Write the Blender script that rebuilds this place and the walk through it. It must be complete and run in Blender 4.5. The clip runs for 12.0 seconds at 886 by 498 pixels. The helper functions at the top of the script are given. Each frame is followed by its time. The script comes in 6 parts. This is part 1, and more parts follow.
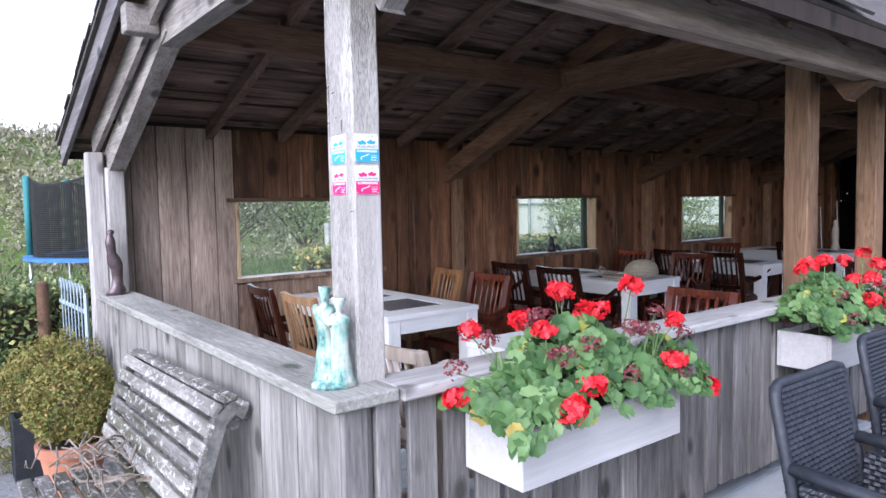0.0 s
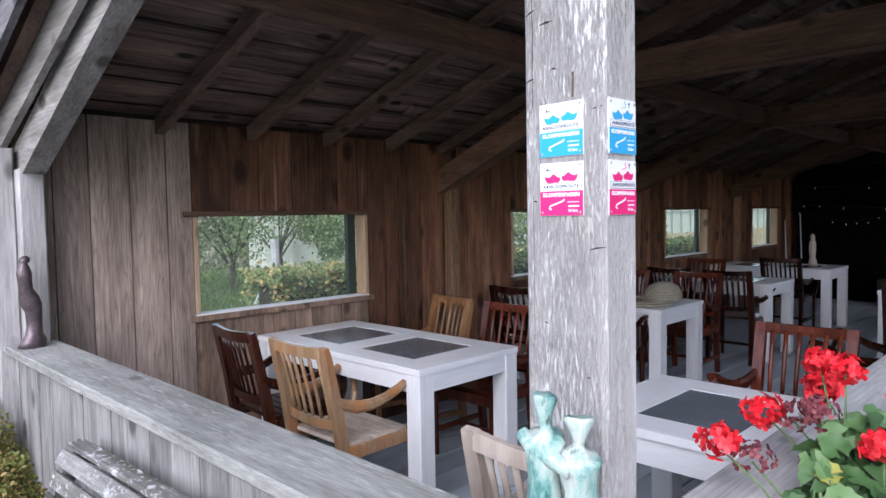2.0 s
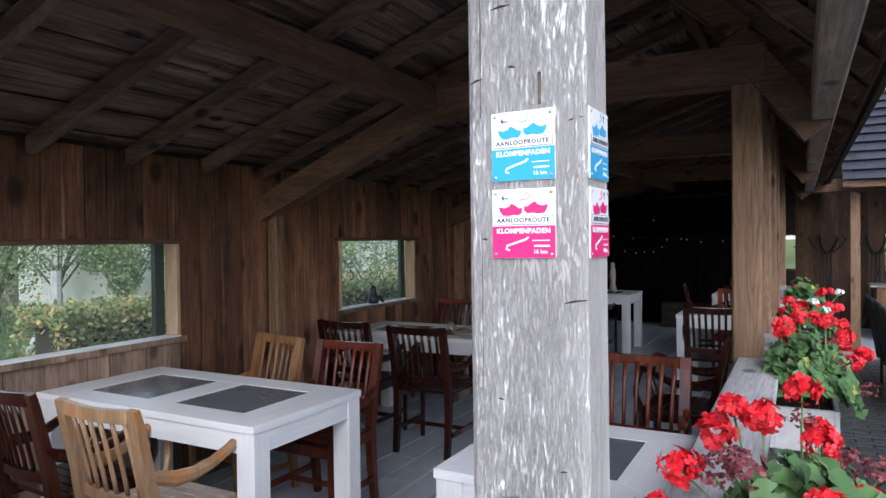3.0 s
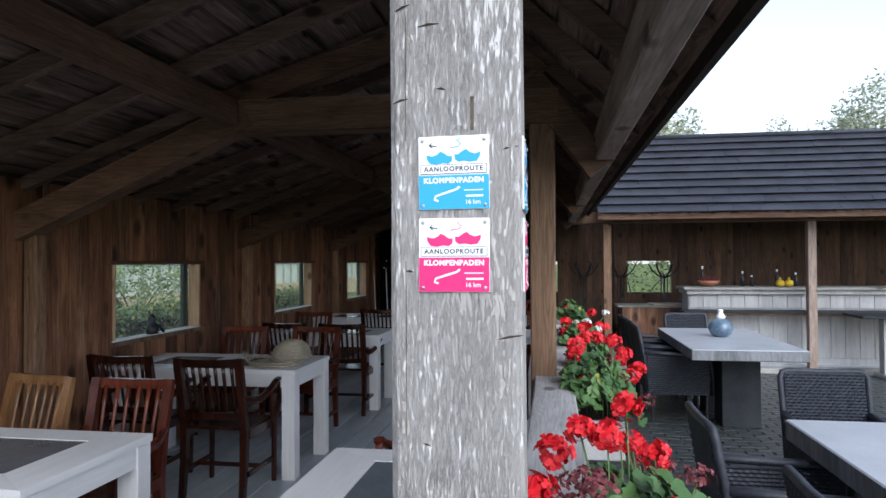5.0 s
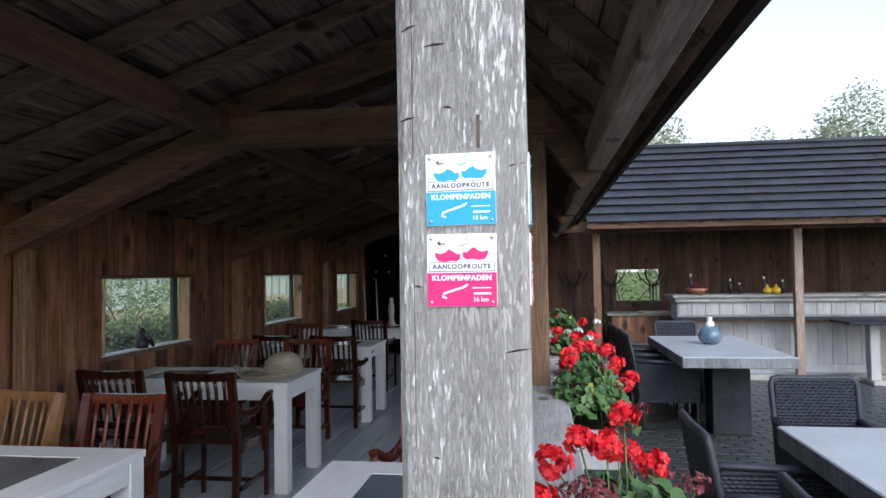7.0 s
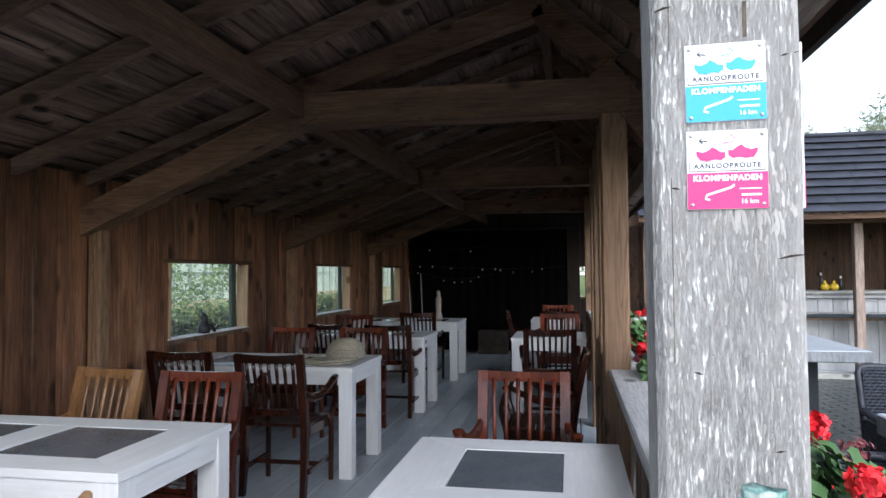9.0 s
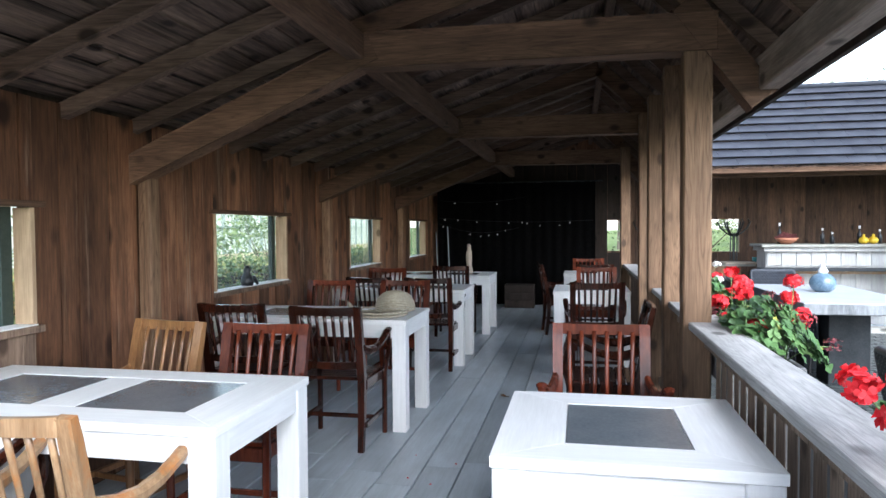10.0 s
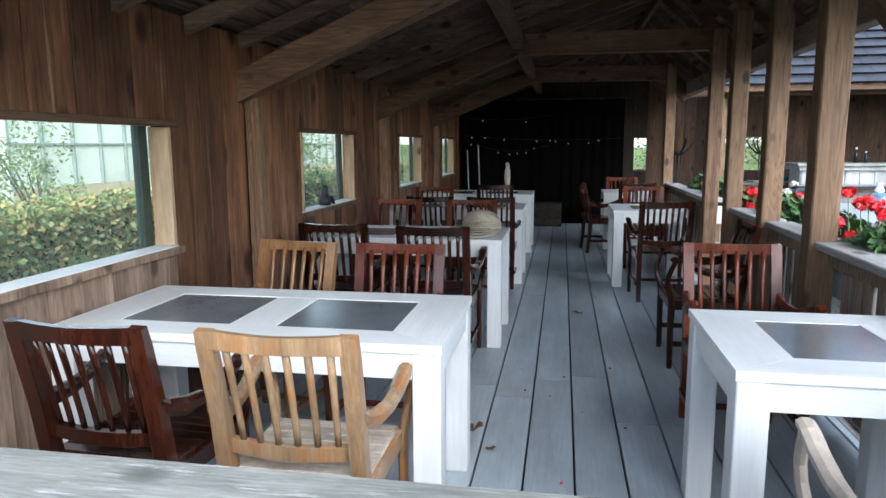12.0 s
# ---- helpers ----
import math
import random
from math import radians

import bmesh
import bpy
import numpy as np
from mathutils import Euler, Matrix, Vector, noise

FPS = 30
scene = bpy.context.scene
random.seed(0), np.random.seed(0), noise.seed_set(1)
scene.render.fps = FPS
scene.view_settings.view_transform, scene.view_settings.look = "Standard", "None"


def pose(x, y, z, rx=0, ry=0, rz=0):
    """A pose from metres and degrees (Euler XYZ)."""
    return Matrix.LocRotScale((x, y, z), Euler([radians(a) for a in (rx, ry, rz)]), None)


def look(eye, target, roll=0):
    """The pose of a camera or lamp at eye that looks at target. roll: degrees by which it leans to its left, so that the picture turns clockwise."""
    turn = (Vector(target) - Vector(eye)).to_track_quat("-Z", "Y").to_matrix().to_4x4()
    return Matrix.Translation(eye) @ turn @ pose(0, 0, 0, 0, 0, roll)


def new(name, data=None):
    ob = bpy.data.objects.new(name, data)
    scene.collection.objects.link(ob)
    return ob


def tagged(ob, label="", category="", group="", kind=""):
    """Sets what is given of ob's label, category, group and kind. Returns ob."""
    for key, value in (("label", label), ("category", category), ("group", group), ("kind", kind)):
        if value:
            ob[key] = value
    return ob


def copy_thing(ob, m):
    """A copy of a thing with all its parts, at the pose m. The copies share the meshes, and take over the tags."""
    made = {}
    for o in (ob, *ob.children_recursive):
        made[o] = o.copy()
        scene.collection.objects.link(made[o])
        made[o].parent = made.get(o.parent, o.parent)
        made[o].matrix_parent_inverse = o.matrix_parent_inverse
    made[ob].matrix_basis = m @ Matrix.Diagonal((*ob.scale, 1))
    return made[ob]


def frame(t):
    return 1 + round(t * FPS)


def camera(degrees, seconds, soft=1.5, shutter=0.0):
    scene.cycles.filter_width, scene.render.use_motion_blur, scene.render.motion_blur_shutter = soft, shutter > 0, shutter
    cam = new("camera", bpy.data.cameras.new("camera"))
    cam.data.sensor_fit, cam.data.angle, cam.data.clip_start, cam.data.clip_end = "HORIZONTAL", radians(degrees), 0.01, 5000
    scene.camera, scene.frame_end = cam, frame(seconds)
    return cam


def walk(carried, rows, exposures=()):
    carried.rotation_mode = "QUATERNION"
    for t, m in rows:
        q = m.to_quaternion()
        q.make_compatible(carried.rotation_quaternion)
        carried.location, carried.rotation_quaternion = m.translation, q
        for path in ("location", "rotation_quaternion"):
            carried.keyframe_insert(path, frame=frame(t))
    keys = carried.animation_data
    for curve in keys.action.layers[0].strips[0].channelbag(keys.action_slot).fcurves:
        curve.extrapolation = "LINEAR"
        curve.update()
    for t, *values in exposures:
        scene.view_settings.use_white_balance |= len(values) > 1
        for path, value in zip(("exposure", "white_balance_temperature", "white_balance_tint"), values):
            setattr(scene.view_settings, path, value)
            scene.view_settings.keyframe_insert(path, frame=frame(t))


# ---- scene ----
EXPOSURES = [(0, 1.67, 5850, 20), (1.5, 1.4, 5880, 19), (2.5, 1.27, 5900, 17), (3.0, 1.2, 5950, 15), (3.7, 1.1, 5950, 13), (5.3, 1.0, 5950, 12), (8.5, 1.1, 6000, 11), (9.5, 1.97, 5900, 10), (10.2, 2.34, 5880, 8), (10.7, 2.25, 5850, 7), (11.2, 2.07, 5820, 7), (12, 2.04, 5800, 6)]
cam = camera(67.2, 12.0)
PATH = [
    (0, (0.209, 0.691, 1.437), (1.427, 2.273, 1.309), -1.1),
    (0.5, (0.198, 1.024, 1.463), (1.402, 2.616, 1.338), -0.9),
    (1, (0.294, 1.333, 1.446), (1.493, 2.929, 1.318), -1.1),
    (1.5, (0.351, 1.619, 1.474), (1.549, 3.216, 1.354), -1.1),
    (2, (0.31, 1.881, 1.481), (1.731, 3.284, 1.38), -1.0),
    (2.5, (0.365, 2.072, 1.489), (2.004, 3.217, 1.403), -1.0),
    (3, (0.442, 2.199, 1.501), (2.204, 3.145, 1.473), -0.7),
    (3.5, (0.4, 2.356, 1.489), (2.29, 3.01, 1.476), -0.7),
    (5.3, (0.452, 2.391, 1.518), (2.428, 2.698, 1.559), -0.6),
    (5.5, (0.448, 2.395, 1.521), (2.425, 2.695, 1.567), -0.9),
    (6, (0.447, 2.399, 1.524), (2.425, 2.687, 1.585), -0.7),
    (6.5, (0.441, 2.399, 1.524), (2.42, 2.681, 1.588), -0.8),
    (8.5, (0.413, 2.554, 1.445), (2.381, 2.901, 1.523), -0.6),
    (9, (0.449, 2.664, 1.411), (2.412, 3.039, 1.482), -0.4),
    (9.5, (0.536, 2.836, 1.394), (2.498, 3.224, 1.434), -0.4),
    (10, (0.534, 3.013, 1.382), (2.493, 3.41, 1.319), -0.4),
    (10.5, (0.387, 3.207, 1.382), (2.336, 3.597, 1.165), -0.2),
    (11, (0.353, 3.408, 1.387), (2.302, 3.761, 1.109), -0.3),
    (11.5, (0.398, 3.613, 1.399), (2.343, 3.973, 1.104), -0.1),
    (12, (0.367, 3.752, 1.405), (2.312, 4.099, 1.096), -0.3),
]
walk(cam, [(t, look(eye, target, roll)) for t, eye, target, roll in PATH], EXPOSURES)

# ---- light ----
world = bpy.data.worlds.new("overcast")
scene.world = world
world.use_nodes = True
wn = world.node_tree
sky = wn.nodes.new("ShaderNodeTexSky")
sky.sky_type = "NISHITA"
sky.sun_disc = False
sky.sun_elevation, sky.sun_rotation = radians(32), radians(250)
sky.air_density, sky.dust_density, sky.ozone_density = 1.0, 1.0, 1.5
grey = wn.nodes.new("ShaderNodeHueSaturation")
grey.inputs["Saturation"].default_value = 0.45
wn.links.new(sky.outputs[0], grey.inputs["Color"])
bg = wn.nodes["Background"]
wn.links.new(grey.outputs[0], bg.inputs["Color"])
bg.inputs["Strength"].default_value = 0.15
sun = new("sun", bpy.data.lights.new("sun", "SUN"))
sun.data.energy, sun.data.angle, sun.data.color = 1.0, radians(45), (1.0, 0.98, 0.96)
sun.matrix_world = look((-8, -5.5, 7.5), (0, 0, 0))

# ---- materials ----


def nodes_of(name, rough=0.7, metal=0.0, spec=0.4):
    m = bpy.data.materials.new(name)
    m.use_nodes = True
    t = m.node_tree
    b = t.nodes["Principled BSDF"]
    b.inputs["Roughness"].default_value = rough
    b.inputs["Metallic"].default_value = metal
    b.inputs["Specular IOR Level"].default_value = spec
    return m, t, b


def coords(t, stretch, spread=7.0):
    """Object coordinates stretched along the grain, shifted for every object."""
    tc = t.nodes.new("ShaderNodeTexCoord")
    info = t.nodes.new("ShaderNodeObjectInfo")
    sh = t.nodes.new("ShaderNodeVectorMath")
    sh.operation = "SCALE"
    sh.inputs[0].default_value = (spread, spread * 0.7, spread * 1.3)
    t.links.new(info.outputs["Random"], sh.inputs["Scale"])
    ad = t.nodes.new("ShaderNodeVectorMath")
    t.links.new(tc.outputs["Object"], ad.inputs[0])
    t.links.new(sh.outputs[0], ad.inputs[1])
    mp = t.nodes.new("ShaderNodeMapping")
    mp.inputs["Scale"].default_value = stretch
    t.links.new(ad.outputs[0], mp.inputs["Vector"])
    return mp.outputs[0], ad.outputs[0], info.outputs["Random"]


def noise_of(t, vec, scale, detail=4.0, rough=0.6):
    n = t.nodes.new("ShaderNodeTexNoise")
    n.inputs["Scale"].default_value, n.inputs["Detail"].default_value, n.inputs["Roughness"].default_value = scale, detail, rough
    t.links.new(vec, n.inputs["Vector"])
    return n.outputs["Fac"]


def ramp_of(t, fac, stops):
    r = t.nodes.new("ShaderNodeValToRGB")
    e = r.color_ramp.elements
    e[0].position, e[0].color = stops[0][0], (*stops[0][1], 1)
    e[1].position, e[1].color = stops[-1][0], (*stops[-1][1], 1)
    for p, c in stops[1:-1]:
        e.new(p).color = (*c, 1)
    t.links.new(fac, r.inputs["Fac"])
    return r.outputs["Color"]


def mix_of(t, fac, a, b, mode="MIX"):
    m = t.nodes.new("ShaderNodeMix")
    m.data_type, m.blend_type = "RGBA", mode
    for value, slot in ((fac, 0), (a, 6), (b, 7)):
        if isinstance(value, (int, float)):
            m.inputs[slot].default_value = value
        elif isinstance(value, tuple):
            m.inputs[slot].default_value = (*value, 1)
        else:
            t.links.new(value, m.inputs[slot])
    return m.outputs[2]


def bump_of(t, b, height, strength, dist=0.01):
    n = t.nodes.new("ShaderNodeBump")
    n.inputs["Strength"].default_value, n.inputs["Distance"].default_value = strength, dist
    t.links.new(height, n.inputs["Height"])
    t.links.new(n.outputs[0], b.inputs["Normal"])


def wood(name, dark, light, axis="z", rough=0.75, grain=28.0, vary=0.35, stain=None, stain_at=(0.5, 0.7), bump=0.25, spec=0.3, knots=1.0, along=0.06, fleck=None, blotch=0.3, figure=0.0):
    """Sawn timber: grain along an axis, blotches, knots, stains, flaking, and boards of uneven tone."""
    m, t, b = nodes_of(name, rough, 0, spec)

    def run(f):
        return {"x": (f, 1, 1), "y": (1, f, 1), "z": (1, 1, f)}[axis]

    vec, plain_vec, rnd = coords(t, run(along))

    def mapped(f):
        mp = t.nodes.new("ShaderNodeMapping")
        mp.inputs["Scale"].default_value = run(f)
        t.links.new(plain_vec, mp.inputs["Vector"])
        return mp.outputs[0]

    fine = noise_of(t, vec, grain * 5, 4, 0.7)
    wide = noise_of(t, vec, grain * 0.6, 4, 0.6)
    both = mix_of(t, 0.45, fine, wide)
    col = ramp_of(t, both, [(0.34, dark), (0.5, tuple((p + q) / 2 for p, q in zip(dark, light))), (0.64, light)])
    patch = ramp_of(t, noise_of(t, mapped(0.3), 5.0, 4, 0.65), [(0.3, (1 - blotch,) * 3), (0.7, (1 + blotch * 0.6,) * 3)])
    col = mix_of(t, 1.0, col, patch, "MULTIPLY")
    if figure:
        level = t.nodes.new("ShaderNodeMath")
        level.operation = "MULTIPLY"
        level.inputs[1].default_value = 26.0
        t.links.new(noise_of(t, mapped(0.08), 8.0, 3, 0.4), level.inputs[0])
        fold = t.nodes.new("ShaderNodeMath")
        fold.operation = "PINGPONG"
        fold.inputs[1].default_value = 0.5
        t.links.new(level.outputs[0], fold.inputs[0])
        lines = ramp_of(t, fold.outputs[0], [(0.0, (1 - figure,) * 3), (0.16, (1.0,) * 3), (0.5, (1 + figure * 0.35,) * 3)])
        col = mix_of(t, 1.0, col, lines, "MULTIPLY")
    if knots:
        kv = t.nodes.new("ShaderNodeTexVoronoi")
        kv.inputs["Scale"].default_value = 5.5
        t.links.new(mapped(0.6), kv.inputs["Vector"])
        kf = ramp_of(t, kv.outputs["Distance"], [(0.11 * knots, (1, 1, 1)), (0.155 * knots, (0.6, 0.6, 0.6)), (0.21 * knots, (0, 0, 0))])
        col = mix_of(t, kf, col, tuple(c * 0.5 for c in dark))
    if stain:
        sf = ramp_of(t, noise_of(t, vec, 9.0, 5, 0.7), [(stain_at[0], (0, 0, 0)), (stain_at[1], (1, 1, 1))])
        col = mix_of(t, sf, col, stain)
    height = both
    if fleck:
        scale, f, lo, hi, colour = fleck[:5]
        fn = noise_of(t, mapped(f), scale, 5, 0.75)
        if len(fleck) > 5:
            fn = mix_of(t, fleck[5], fn, noise_of(t, mapped(0.35), 7.0, 4, 0.6))
        ff = ramp_of(t, fn, [(lo, (0, 0, 0)), (hi, (1, 1, 1))])
        col = mix_of(t, ff, col, colour)
        height = mix_of(t, 0.6, both, ff)
    tone = ramp_of(t, rnd, [(0.0, (1 - vary,) * 3), (1.0, (1 + vary * 0.6,) * 3)])
    col = mix_of(t, 1.0, col, tone, "MULTIPLY")
    t.links.new(col, b.inputs["Base Color"])
    bump_of(t, b, height, bump, 0.006)
    return m


def plain(name, a, b2, rough=0.6, scale=6.0, bump=0.1, metal=0.0, spec=0.4, fine=80.0):
    m, t, b = nodes_of(name, rough, metal, spec)
    vec, _, _ = coords(t, (1, 1, 1))
    n1, n2 = noise_of(t, vec, scale, 5, 0.6), noise_of(t, vec, fine, 3, 0.6)
    both = mix_of(t, 0.35, n1, n2)
    t.links.new(ramp_of(t, both, [(0.32, a), (0.66, b2)]), b.inputs["Base Color"])
    if bump:
        bump_of(t, b, both, bump, 0.008)
    return m


def leafy(name, a, b2, c, rough=0.55):
    """Leaves that differ one from another."""
    m, t, b = nodes_of(name, rough, 0, 0.3)
    g = t.nodes.new("ShaderNodeNewGeometry")
    col = ramp_of(t, g.outputs["Random Per Island"], [(0.0, a), (0.55, b2), (1.0, c)])
    t.links.new(col, b.inputs["Base Color"])
    b.inputs["Subsurface Weight"].default_value = 0.0
    return m


M_WALL = wood("larch_boards_inside", (0.092, 0.038, 0.021), (0.335, 0.162, 0.086), "z", 0.55, 12, 0.6, (0.06, 0.028, 0.016), (0.6, 0.8), blotch=0.55, figure=0.16, knots=1.5, fleck=(15, 0.05, 0.57, 0.70, (0.38, 0.26, 0.18)))
M_WALL_GREY = wood("larch_boards_bleached", (0.17, 0.122, 0.095), (0.43, 0.34, 0.28), "z", 0.8, 16, 0.3, (0.10, 0.07, 0.056), (0.57, 0.78), knots=0, figure=0.25, blotch=0.4)
M_WALL_SILL = wood("larch_boards_half_bleached", (0.15, 0.094, 0.064), (0.38, 0.265, 0.19), "z", 0.75, 12, 0.4, (0.08, 0.05, 0.036), (0.57, 0.78), blotch=0.5, figure=0.2)
M_GREY = wood("weathered_grey_boards", (0.165, 0.16, 0.15), (0.37, 0.36, 0.34), "z", 0.85, 14, 0.2, (0.10, 0.096, 0.088), (0.56, 0.74), 0.4, fleck=(24, 0.09, 0.60, 0.72, (0.42, 0.41, 0.395)), blotch=0.5, figure=0.1)
M_FENCE = wood("weathered_fence_boards", (0.115, 0.11, 0.106), (0.28, 0.27, 0.262), "z", 0.85, 18, 0.25, (0.08, 0.072, 0.07), (0.58, 0.78), 0.4, blotch=0.35, figure=0.15)
M_FENCE_IN = wood("sheltered_fence_boards", (0.19, 0.135, 0.095), (0.40, 0.30, 0.225), "z", 0.75, 18, 0.3, (0.10, 0.065, 0.045), (0.58, 0.78), 0.3, blotch=0.4, figure=0.25)
M_BAR = wood("greyed_white_panels", (0.31, 0.31, 0.31), (0.43, 0.43, 0.425), "z", 0.6, 10, 0.08, (0.25, 0.25, 0.24), (0.6, 0.85), 0.15, 0.4, 0, blotch=0.25)
M_CAP_X = wood("weathered_cap", (0.30, 0.295, 0.285), (0.53, 0.52, 0.51), "x", 0.8, 20, 0.12, (0.24, 0.23, 0.19), (0.62, 0.85), 0.35, blotch=0.25, figure=0.15)
M_CAP_Y = wood("weathered_cap_across", (0.20, 0.20, 0.175), (0.42, 0.415, 0.385), "y", 0.85, 30, 0.12, (0.17, 0.175, 0.135), (0.55, 0.78), 0.5, blotch=0.3, figure=0.12, fleck=(60, 0.1, 0.57, 0.70, (0.54, 0.54, 0.52)), along=0.1)
M_POST_GREY = wood("peeling_post", (0.31, 0.283, 0.257), (0.58, 0.552, 0.525), "z", 0.85, 22, 0.06, (0.19, 0.165, 0.147), (0.59, 0.72), 0.9, along=0.07, fleck=(230, 0.17, 0.43, 0.56, (0.62, 0.598, 0.572), 0.30), blotch=0.4, figure=0.1)
M_POST_GABLE = wood("bleached_post", (0.27, 0.255, 0.245), (0.52, 0.50, 0.485), "z", 0.85, 16, 0.1, (0.16, 0.14, 0.125), (0.58, 0.76), 0.4, blotch=0.3, figure=0.1)
M_POST = wood("larch_post", (0.118, 0.067, 0.039), (0.29, 0.178, 0.106), "z", 0.65, 14, 0.15, (0.10, 0.06, 0.038), (0.6, 0.85), figure=0.3)
M_BEAM_X = wood("roof_timber_long", (0.07, 0.039, 0.025), (0.20, 0.118, 0.075), "x", 0.75, 18, 0.25, figure=0.2)
M_BEAM_Y = wood("roof_timber_across", (0.075, 0.041, 0.026), (0.215, 0.125, 0.077), "y", 0.75, 18, 0.25, figure=0.25)
M_BEAM_GREY = wood("bleached_gable_timber", (0.17, 0.15, 0.135), (0.45, 0.42, 0.395), "y", 0.8, 18, 0.2, (0.13, 0.10, 0.085), (0.56, 0.76), blotch=0.4)
M_RAFTER = wood("grey_brown_rafter", (0.07, 0.045, 0.033), (0.225, 0.15, 0.112), "y", 0.8, 18, 0.2, blotch=0.35, figure=0.15)
M_VERGE = wood("grey_verge", (0.10, 0.093, 0.098), (0.24, 0.225, 0.23), "y", 0.85, 18, 0.15, (0.06, 0.055, 0.055), (0.55, 0.75))
M_LATH = wood("roof_boards", (0.065, 0.046, 0.039), (0.30, 0.208, 0.16), "x", 0.85, 12, 0.4, (0.02, 0.014, 0.012), (0.5, 0.68), blotch=0.5)
M_DECK = wood("grey_painted_deck", (0.385, 0.437, 0.478), (0.50, 0.562, 0.608), "x", 0.36, 14, 0.12, (0.28, 0.31, 0.33), (0.62, 0.86), 0.12, 0.5, 0, blotch=0.22)
M_WHITE = wood("white_washed_wood", (0.70, 0.70, 0.69), (0.82, 0.82, 0.815), "y", 0.42, 16, 0.05, (0.55, 0.545, 0.53), (0.64, 0.9), 0.1, 0.45, 0, blotch=0.06)
M_WHITE_X = wood("white_washed_cross_wood", (0.70, 0.70, 0.69), (0.82, 0.82, 0.815), "x", 0.42, 16, 0.05, (0.55, 0.545, 0.53), (0.64, 0.9), 0.1, 0.45, 0, blotch=0.06)
M_WHITE_Z = wood("white_washed_legs", (0.69, 0.69, 0.685), (0.81, 0.81, 0.805), "z", 0.45, 10, 0.04, (0.56, 0.55, 0.54), (0.62, 0.9), 0.1, 0.45, 0, blotch=0.08)
M_SLATE = plain("slate_tile", (0.105, 0.12, 0.135), (0.16, 0.178, 0.195), 0.2, 5, 0.03, spec=0.6)
M_RED = wood("red_mahogany", (0.055, 0.011, 0.006), (0.18, 0.042, 0.019), "z", 0.25, 8, 0.4, None, bump=0.04, spec=0.35, knots=0, along=0.12, blotch=0.5)
M_BROWN = wood("dark_mahogany", (0.010, 0.003, 0.002), (0.048, 0.0125, 0.006), "z", 0.17, 8, 0.3, None, bump=0.04, spec=0.42, knots=0, along=0.12, blotch=0.6)
M_TEAK = wood("worn_teak", (0.20, 0.112, 0.055), (0.42, 0.275, 0.155), "z", 0.32, 16, 0.12, None, (0.45, 0.6), 0.05, 0.45, 0, along=0.1, blotch=0.4, fleck=(11, 0.35, 0.50, 0.66, (0.36, 0.145, 0.042)))
M_HONEY = wood("varnished_honey_teak", (0.16, 0.068, 0.026), (0.36, 0.19, 0.08), "z", 0.3, 14, 0.12, None, bump=0.04, spec=0.5, knots=0, along=0.1, blotch=0.4)
M_PALE = wood("bare_teak", (0.40, 0.32, 0.25), (0.58, 0.50, 0.42), "z", 0.6, 5, 0.1, (0.34, 0.24, 0.16), (0.6, 0.8), 0.05, 0.35, 0, along=0.12)
M_PLANTER = wood("chalky_white_boards", (0.46, 0.46, 0.465), (0.60, 0.60, 0.605), "x", 0.6, 10, 0.05, (0.46, 0.46, 0.45), (0.62, 0.88), 0.1, 0.3, 0, blotch=0.12)
M_WING = wood("brown_bar_boards", (0.045, 0.025, 0.016), (0.165, 0.092, 0.056), "z", 0.7, 16, 0.4, (0.03, 0.016, 0.011), (0.58, 0.8), blotch=0.4, figure=0.25)
M_TILE = plain("dark_roof_tile", (0.022, 0.024, 0.032), (0.06, 0.064, 0.078), 0.42, 3, 0.12, spec=0.45)
M_TILE_OLD = plain("mossy_roof_tile", (0.04, 0.036, 0.034), (0.12, 0.105, 0.095), 0.8, 9, 0.5)
M_CONCRETE = plain("polished_concrete", (0.39, 0.415, 0.44), (0.54, 0.565, 0.59), 0.3, 4, 0.08)
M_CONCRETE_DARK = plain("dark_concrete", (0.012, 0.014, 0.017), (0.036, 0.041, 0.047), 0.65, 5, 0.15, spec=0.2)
M_CONCRETE_EDGE = wood("dark_streaked_concrete", (0.10, 0.107, 0.115), (0.27, 0.285, 0.30), "z", 0.6, 9, 0.1, (0.06, 0.065, 0.07), (0.52, 0.72), 0.15, 0.4, 0, 0.2)
M_WICKER = plain("dark_wicker", (0.016, 0.019, 0.026), (0.043, 0.049, 0.062), 0.5, 30, 0.3)
M_METAL = plain("cast_iron", (0.02, 0.02, 0.022), (0.05, 0.05, 0.055), 0.5, 20, 0.2, 0.6)
M_SCREW = plain("steel_screw", (0.4, 0.4, 0.4), (0.6, 0.6, 0.6), 0.35, 20, 0.0, 0.9)
M_TERRACOTTA = plain("terracotta", (0.34, 0.13, 0.075), (0.47, 0.21, 0.13), 0.7, 6, 0.1)
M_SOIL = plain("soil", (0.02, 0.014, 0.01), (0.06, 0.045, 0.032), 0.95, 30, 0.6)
M_RED_PETAL = leafy("red_petals", (0.50, 0.007, 0.015), (0.72, 0.017, 0.027), (0.88, 0.06, 0.07), 0.5)
M_DRY_PETAL = leafy("withered_petals", (0.10, 0.018, 0.025), (0.17, 0.04, 0.05), (0.26, 0.09, 0.09), 0.8)
M_WHITE_PETAL = leafy("white_petals", (0.7, 0.7, 0.68), (0.8, 0.8, 0.78), (0.85, 0.83, 0.8), 0.6)
M_GERANIUM = leafy("geranium_leaves", (0.034, 0.082, 0.024), (0.072, 0.15, 0.046), (0.14, 0.235, 0.088), 0.5)
